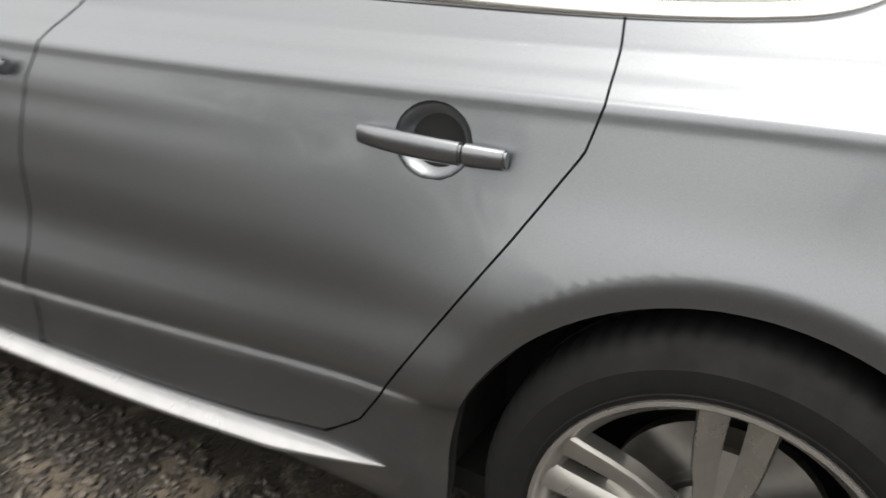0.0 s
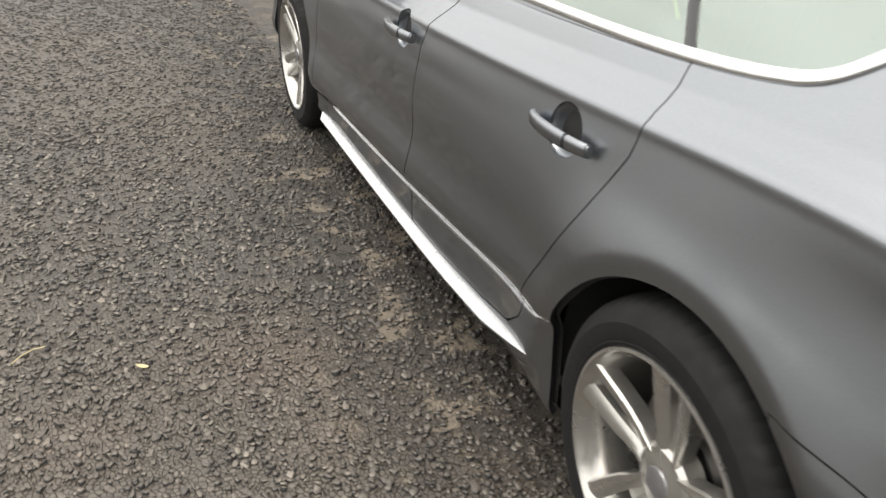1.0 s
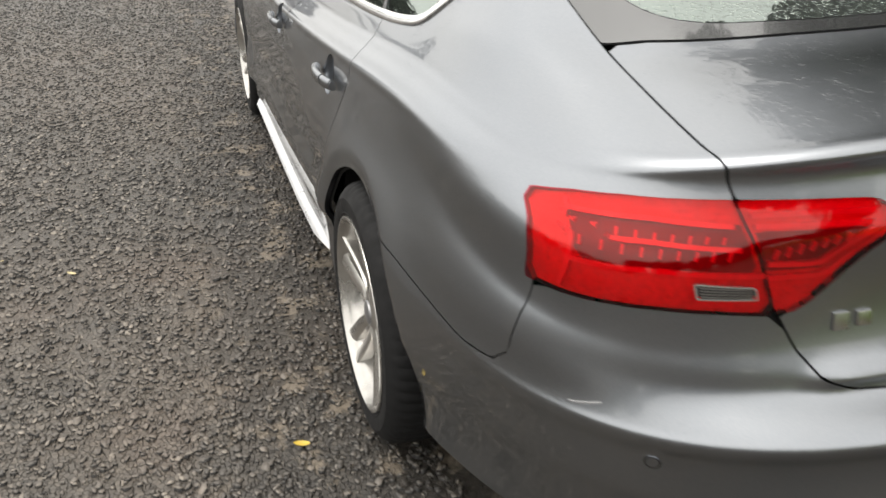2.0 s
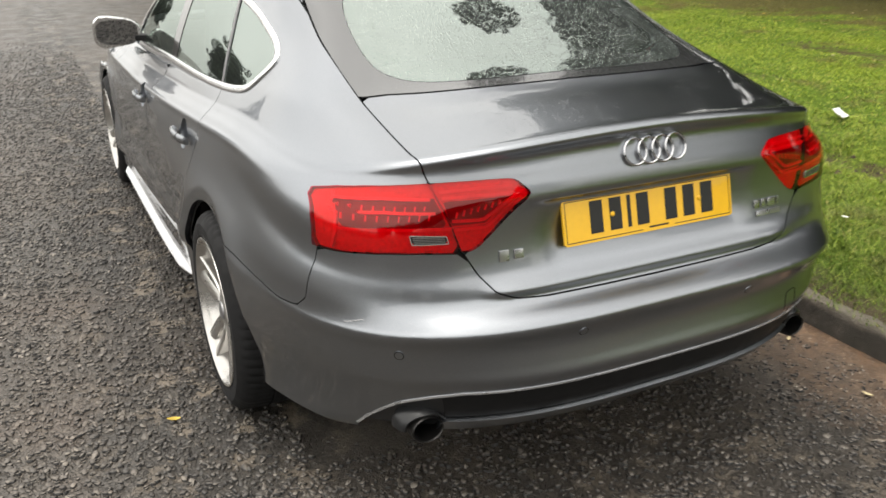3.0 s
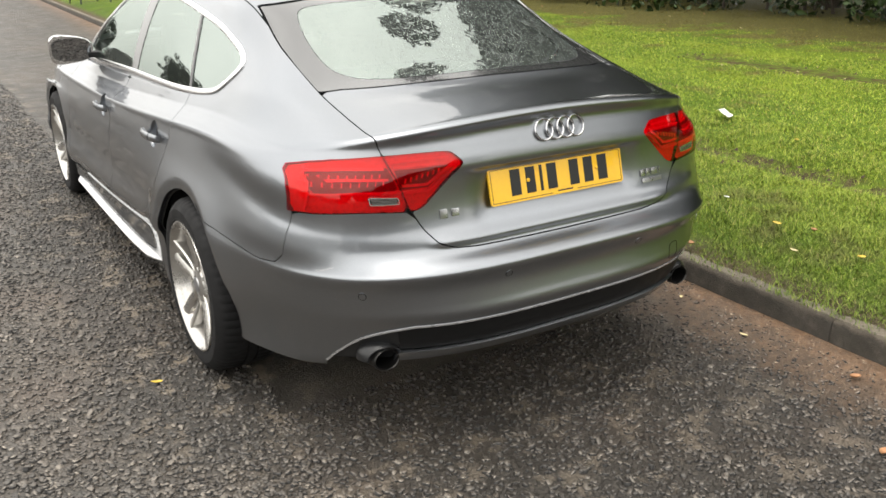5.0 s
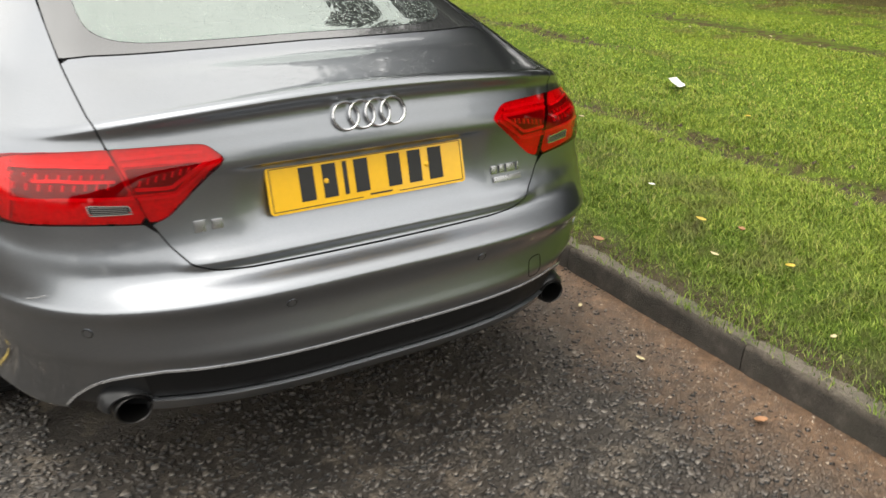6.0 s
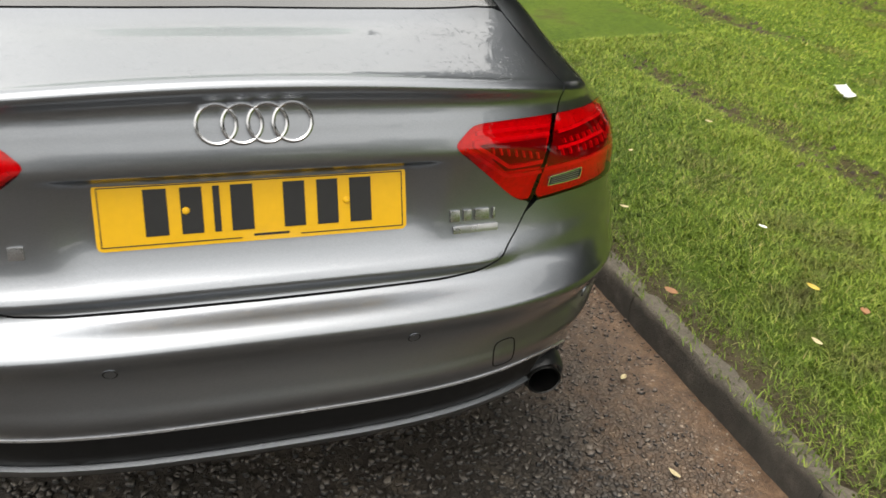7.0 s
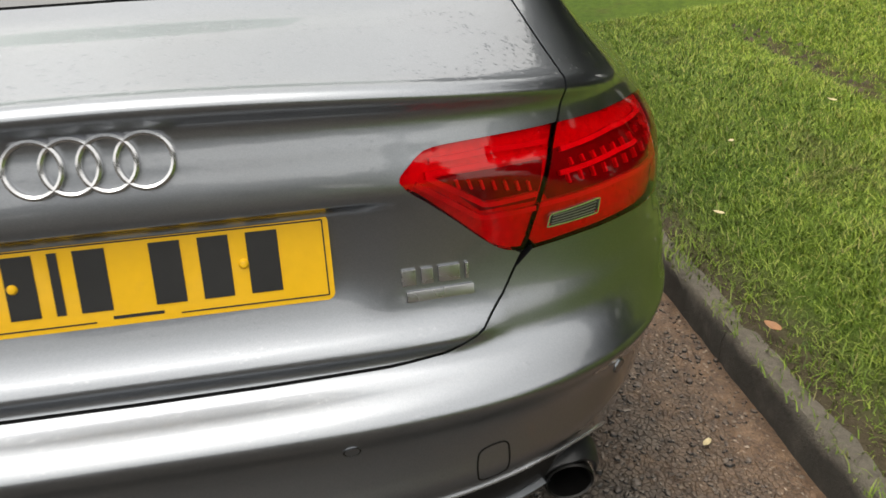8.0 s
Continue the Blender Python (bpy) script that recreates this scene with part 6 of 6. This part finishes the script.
def tree(x, y, height, spread, base=0.4, leaf=0.28):
    top = thing("tree", "broadleaved tree with a dark dense crown", "tree", "trees round the road", pose(x, y, base))
    bm = bmesh.new()
    def limb(p, q, r0, r1, n=8):
        p, q = Vector(p), Vector(q)
        rot = (q - p).to_track_quat("Z", "Y")
        rings = []
        for k in range(4):
            t = k / 3
            c = p.lerp(q, t) + Vector((math.sin(t * 3 + p.z), math.cos(t * 2.6 + q.x), 0)) * 0.06 * (q - p).length * t * (1 - t)
            rings.append([bm.verts.new(c + rot @ Vector((math.cos(2 * math.pi * i / n), math.sin(2 * math.pi * i / n), 0)) * (r0 + (r1 - r0) * t)) for i in range(n)])
        for a, b in zip(rings, rings[1:]):
            for i in range(n):
                bm.faces.new((a[i], a[(i + 1) % n], b[(i + 1) % n], b[i]))
    fork = height * 0.36
    limb((0, 0, -0.3), (0.1, 0, fork), 0.24, 0.17)
    blobs = []
    for k in range(7):
        a = 2 * math.pi * (k / 7 + rng.uniform(-0.05, 0.05))
        out = spread * rng.uniform(0.35, 0.75)
        tip = (out * math.cos(a), out * math.sin(a), height * rng.uniform(0.5, 0.85))
        limb((0.1, 0, fork * rng.uniform(0.7, 1.0)), tip, 0.12, 0.03)
        for _ in range(5):
            blobs.append((tip[0] + rng.normal(0, spread * 0.22), tip[1] + rng.normal(0, spread * 0.22), tip[2] + rng.normal(0, height * 0.10), spread * rng.uniform(0.16, 0.34), 0.8))
    for _ in range(34):
        blobs.append((rng.normal(0, spread * 0.3), rng.normal(0, spread * 0.3), height * rng.uniform(0.12, 1.0), spread * rng.uniform(0.18, 0.34), 0.8))
    part("trunk", bm_mesh("trunk", bm, BARK, True, 60), top, "brown bark")
    c, s, n = clumps(blobs, 130.0 * (0.28 / leaf) ** 1.5, leaf)
    part("crown", leaf_cloud("crown", c, s, n, TREE_LEAF), top)
    return top


def bush(x, y, h, w, base=0.35):
    top = thing("bush", "dense dark green bramble bush", "bush", "bushes beside the road", pose(x, y, base))
    blobs = []
    for _ in range(14):
        blobs.append((rng.normal(0.3, w * 0.24), rng.uniform(-w * 0.5, w * 0.5), rng.uniform(0.1, h * 0.85), rng.uniform(0.4, 0.75), 0.85))
    for _ in range(10):
        blobs.append((rng.normal(-w * 0.26, 0.2), rng.uniform(-w * 0.5, w * 0.5), rng.uniform(0.0, h * 0.45), rng.uniform(0.22, 0.42), 0.9))
    c, s, n = clumps(blobs, 620, 0.072)
    keep = c[:, 2] > -0.05
    part("foliage", leaf_cloud("foliage", c[keep], s[keep], n[keep], HEDGE_LEAF), top)
    bm = bmesh.new()
    for k in range(6):
        bx, by = rng.uniform(0, 0.6), rng.uniform(-w * 0.4, w * 0.4)
        bmesh.ops.create_cone(bm, segments=6, radius1=0.03, radius2=0.008, depth=h * 0.8, matrix=pose(bx, by, h * 0.4, rng.uniform(-14, 14), rng.uniform(-14, 14), 0))
    part("branch", bm_mesh("branch", bm, BARK), top)
    return top


hedge_y = np.arange(-1.5, 46, 2.1)
for y in np.arange(-2.0, 44, 3.0):
    bush(12.2, float(y), 4.4, 3.4)
for i, y in enumerate(hedge_y):
    x = 10.3 + 0.9 * smoothstep((y - 20) / 14) + 0.25 * math.sin(i * 2.1)
    bush(x, float(y), float(rng.uniform(2.2, 3.3)), 3.0)
for x, y, h, s in ((16.0, -14, 6.5, 4.0), (14.5, -6, 7, 4.0), (12.0, -0.5, 9.5, 4.4), (11.2, 2.6, 12.0, 4.4), (11.9, 6.2, 12.6, 4.0), (11.6, 9.4, 16.5, 3.3), (11.4, 12.8, 10.0, 2.8), (11.4, 16.4, 7.8, 3.6), (11.2, 19.5, 9.0, 4.4), (11.3, 24.5, 10.5, 4.6), (11.6, 30.0, 12, 4.8), (11.8, 36.5, 13.5, 4.8), (10.5, 48, 15, 4.8), (9.5, 66, 14, 4.8), (9.0, 92, 12, 4.8)):
    tree(x, y, h, s)
# all but the last: unseen trees added behind to darken the tail's reflections
for x, y, h, s in ((-22, -24, 7, 4.6), (-14, -28, 7, 4.8), (-6, -30, 8, 4.6), (1, -31, 7, 4.8), (9, -27, 7, 4.6), (-8, 98, 7, 4.8)):
    tree(x, y, h, s, 0.0)
# unseen bushes across the road, added so the doors reflect a dark band
for y in np.arange(-12, 11, 2.6):
    bush(-13.0, float(y), 2.6, 3.0, 0.0)
tree(-11.3, 33.0, 6.4, 1.9, 0.0, 0.13)


# ---- far roadside things ----
SIGN_YELLOW = plain("yellow_sign_sheet", (0.85, 0.52, 0.03), 0.45, 0, 0, 10)
FRAME_STEEL = plain("dark_green_frame", (0.045, 0.06, 0.04), 0.6, 0.2)


def tube(p, q, r, material, name):
    p, q = Vector(p), Vector(q)
    bm = bmesh.new()
    bmesh.ops.create_cone(bm, cap_ends=True, segments=8, radius1=r, radius2=r, depth=(q - p).length, matrix=Matrix.Translation((p + q) / 2) @ (q - p).to_track_quat("Z", "Y").to_matrix().to_4x4())
    return bm_mesh(name, bm, material, True)


def road_sign(x, y, z, turn, width, tall):
    s = thing("road_sign", "yellow roadworks sign board on a folding metal frame", "sign", "yellow road signs", pose(x, y, z, 0, 0, turn))
    part("board", box("board", width, 0.03, tall, SIGN_YELLOW, pose(0, -0.10, 1.0 + tall / 2, -8, 0, 0), 0.01), s, "yellow board with dark print")
    for k, frac in ((0, 0.78), (1, 0.52), (2, 0.22)):
        part("print_bar", box("print_bar", width * (0.7 - 0.12 * k), 0.004, tall * 0.09, INK, pose(0, -0.119 + (frac - 0.5) * tall * 0.14, 1.0 + tall * frac, -8, 0, 0), 0.001, 1), s)
    for sx in (-1, 1):
        part("front_leg", tube((sx * 0.36, -0.28, 0), (sx * 0.28, -0.10, 1.9), 0.02, FRAME_STEEL, "front_leg"), s)
        part("back_leg", tube((sx * 0.34, 0.45, 0), (sx * 0.28, -0.06, 1.9), 0.018, FRAME_STEEL, "back_leg"), s)
    for h, dy in ((0.28, -0.25), (1.0, -0.18)):
        part("cross_bar", tube((-0.35, dy, h), (0.35, dy, h), 0.015, FRAME_STEEL, "cross_bar"), s)
    part("cross_bar", tube((-0.33, 0.37, 0.3), (0.33, 0.37, 0.3), 0.014, FRAME_STEEL, "cross_bar"), s)
    return s


road_sign(2.35, 19.3, float(turf_height(2.35, 19.3)), 12, 1.28, 0.8)
road_sign(4.6, 56.0, float(turf_height(4.6, 56.0)), 5, 2.4, 0.9)


def marker_post(x, y, z):
    """A banded road cylinder on a rubber foot."""
    s = thing("traffic_cylinder", "orange traffic cylinder with white reflective bands", "traffic cone", "", pose(x, y, z))
    orange, white = plain("orange_plastic", (0.75, 0.12, 0.03), 0.5), plain("white_band", (0.8, 0.8, 0.8), 0.4)
    for r0, r1, h0, h1, mt, nm in ((0.17, 0.15, 0.05, 0.36, orange, "lower_band"), (0.15, 0.14, 0.36, 0.72, white, "white_band"), (0.14, 0.12, 0.72, 1.15, orange, "upper_band")):
        part(nm, lathe(nm, [(r0, h0), (r1, h1), (r1 * 0.4, h1)], mt, 20, "z"), s)
    part("foot", box("foot", 0.42, 0.42, 0.07, BLACK, pose(0, 0, 0.035), 0.02), s)


marker_post(3.35, 50.5, float(turf_height(3.35, 50.5)))


def blue_chair(x, y, z):
    s = thing("plastic_chair", "blue plastic chair standing on the grass", "chair", "", pose(x, y, z, 0, 0, 20))
    blue = plain("blue_plastic", (0.02, 0.12, 0.55), 0.4)
    part("seat", box("seat", 0.62, 0.55, 0.05, blue, pose(0, 0, 0.5), 0.02), s)
    part("backrest", box("backrest", 0.62, 0.05, 0.65, blue, pose(0, 0.28, 0.85, -10, 0, 0), 0.02), s)
    for sx in (-1, 1):
        for sy in (-1, 1):
            part("leg", tube((sx * 0.28, sy * 0.24, 0), (sx * 0.24, sy * 0.2, 0.5), 0.025, blue, "leg"), s)


blue_chair(4.6, 53.5, float(turf_height(4.6, 53.5)))
s = thing("post", "grey metal post standing on the grass", "post", "", pose(8.9, 74, 0.4))
part("pole", tube((0, 0, -0.2), (0, 0, 3.6), 0.14, plain("grey_post", (0.3, 0.31, 0.31), 0.6), "pole"), s)
part("cap", lathe("cap", [(0.0, 3.66), (0.12, 3.64), (0.15, 3.6)], STEEL, 16, "z"), s)
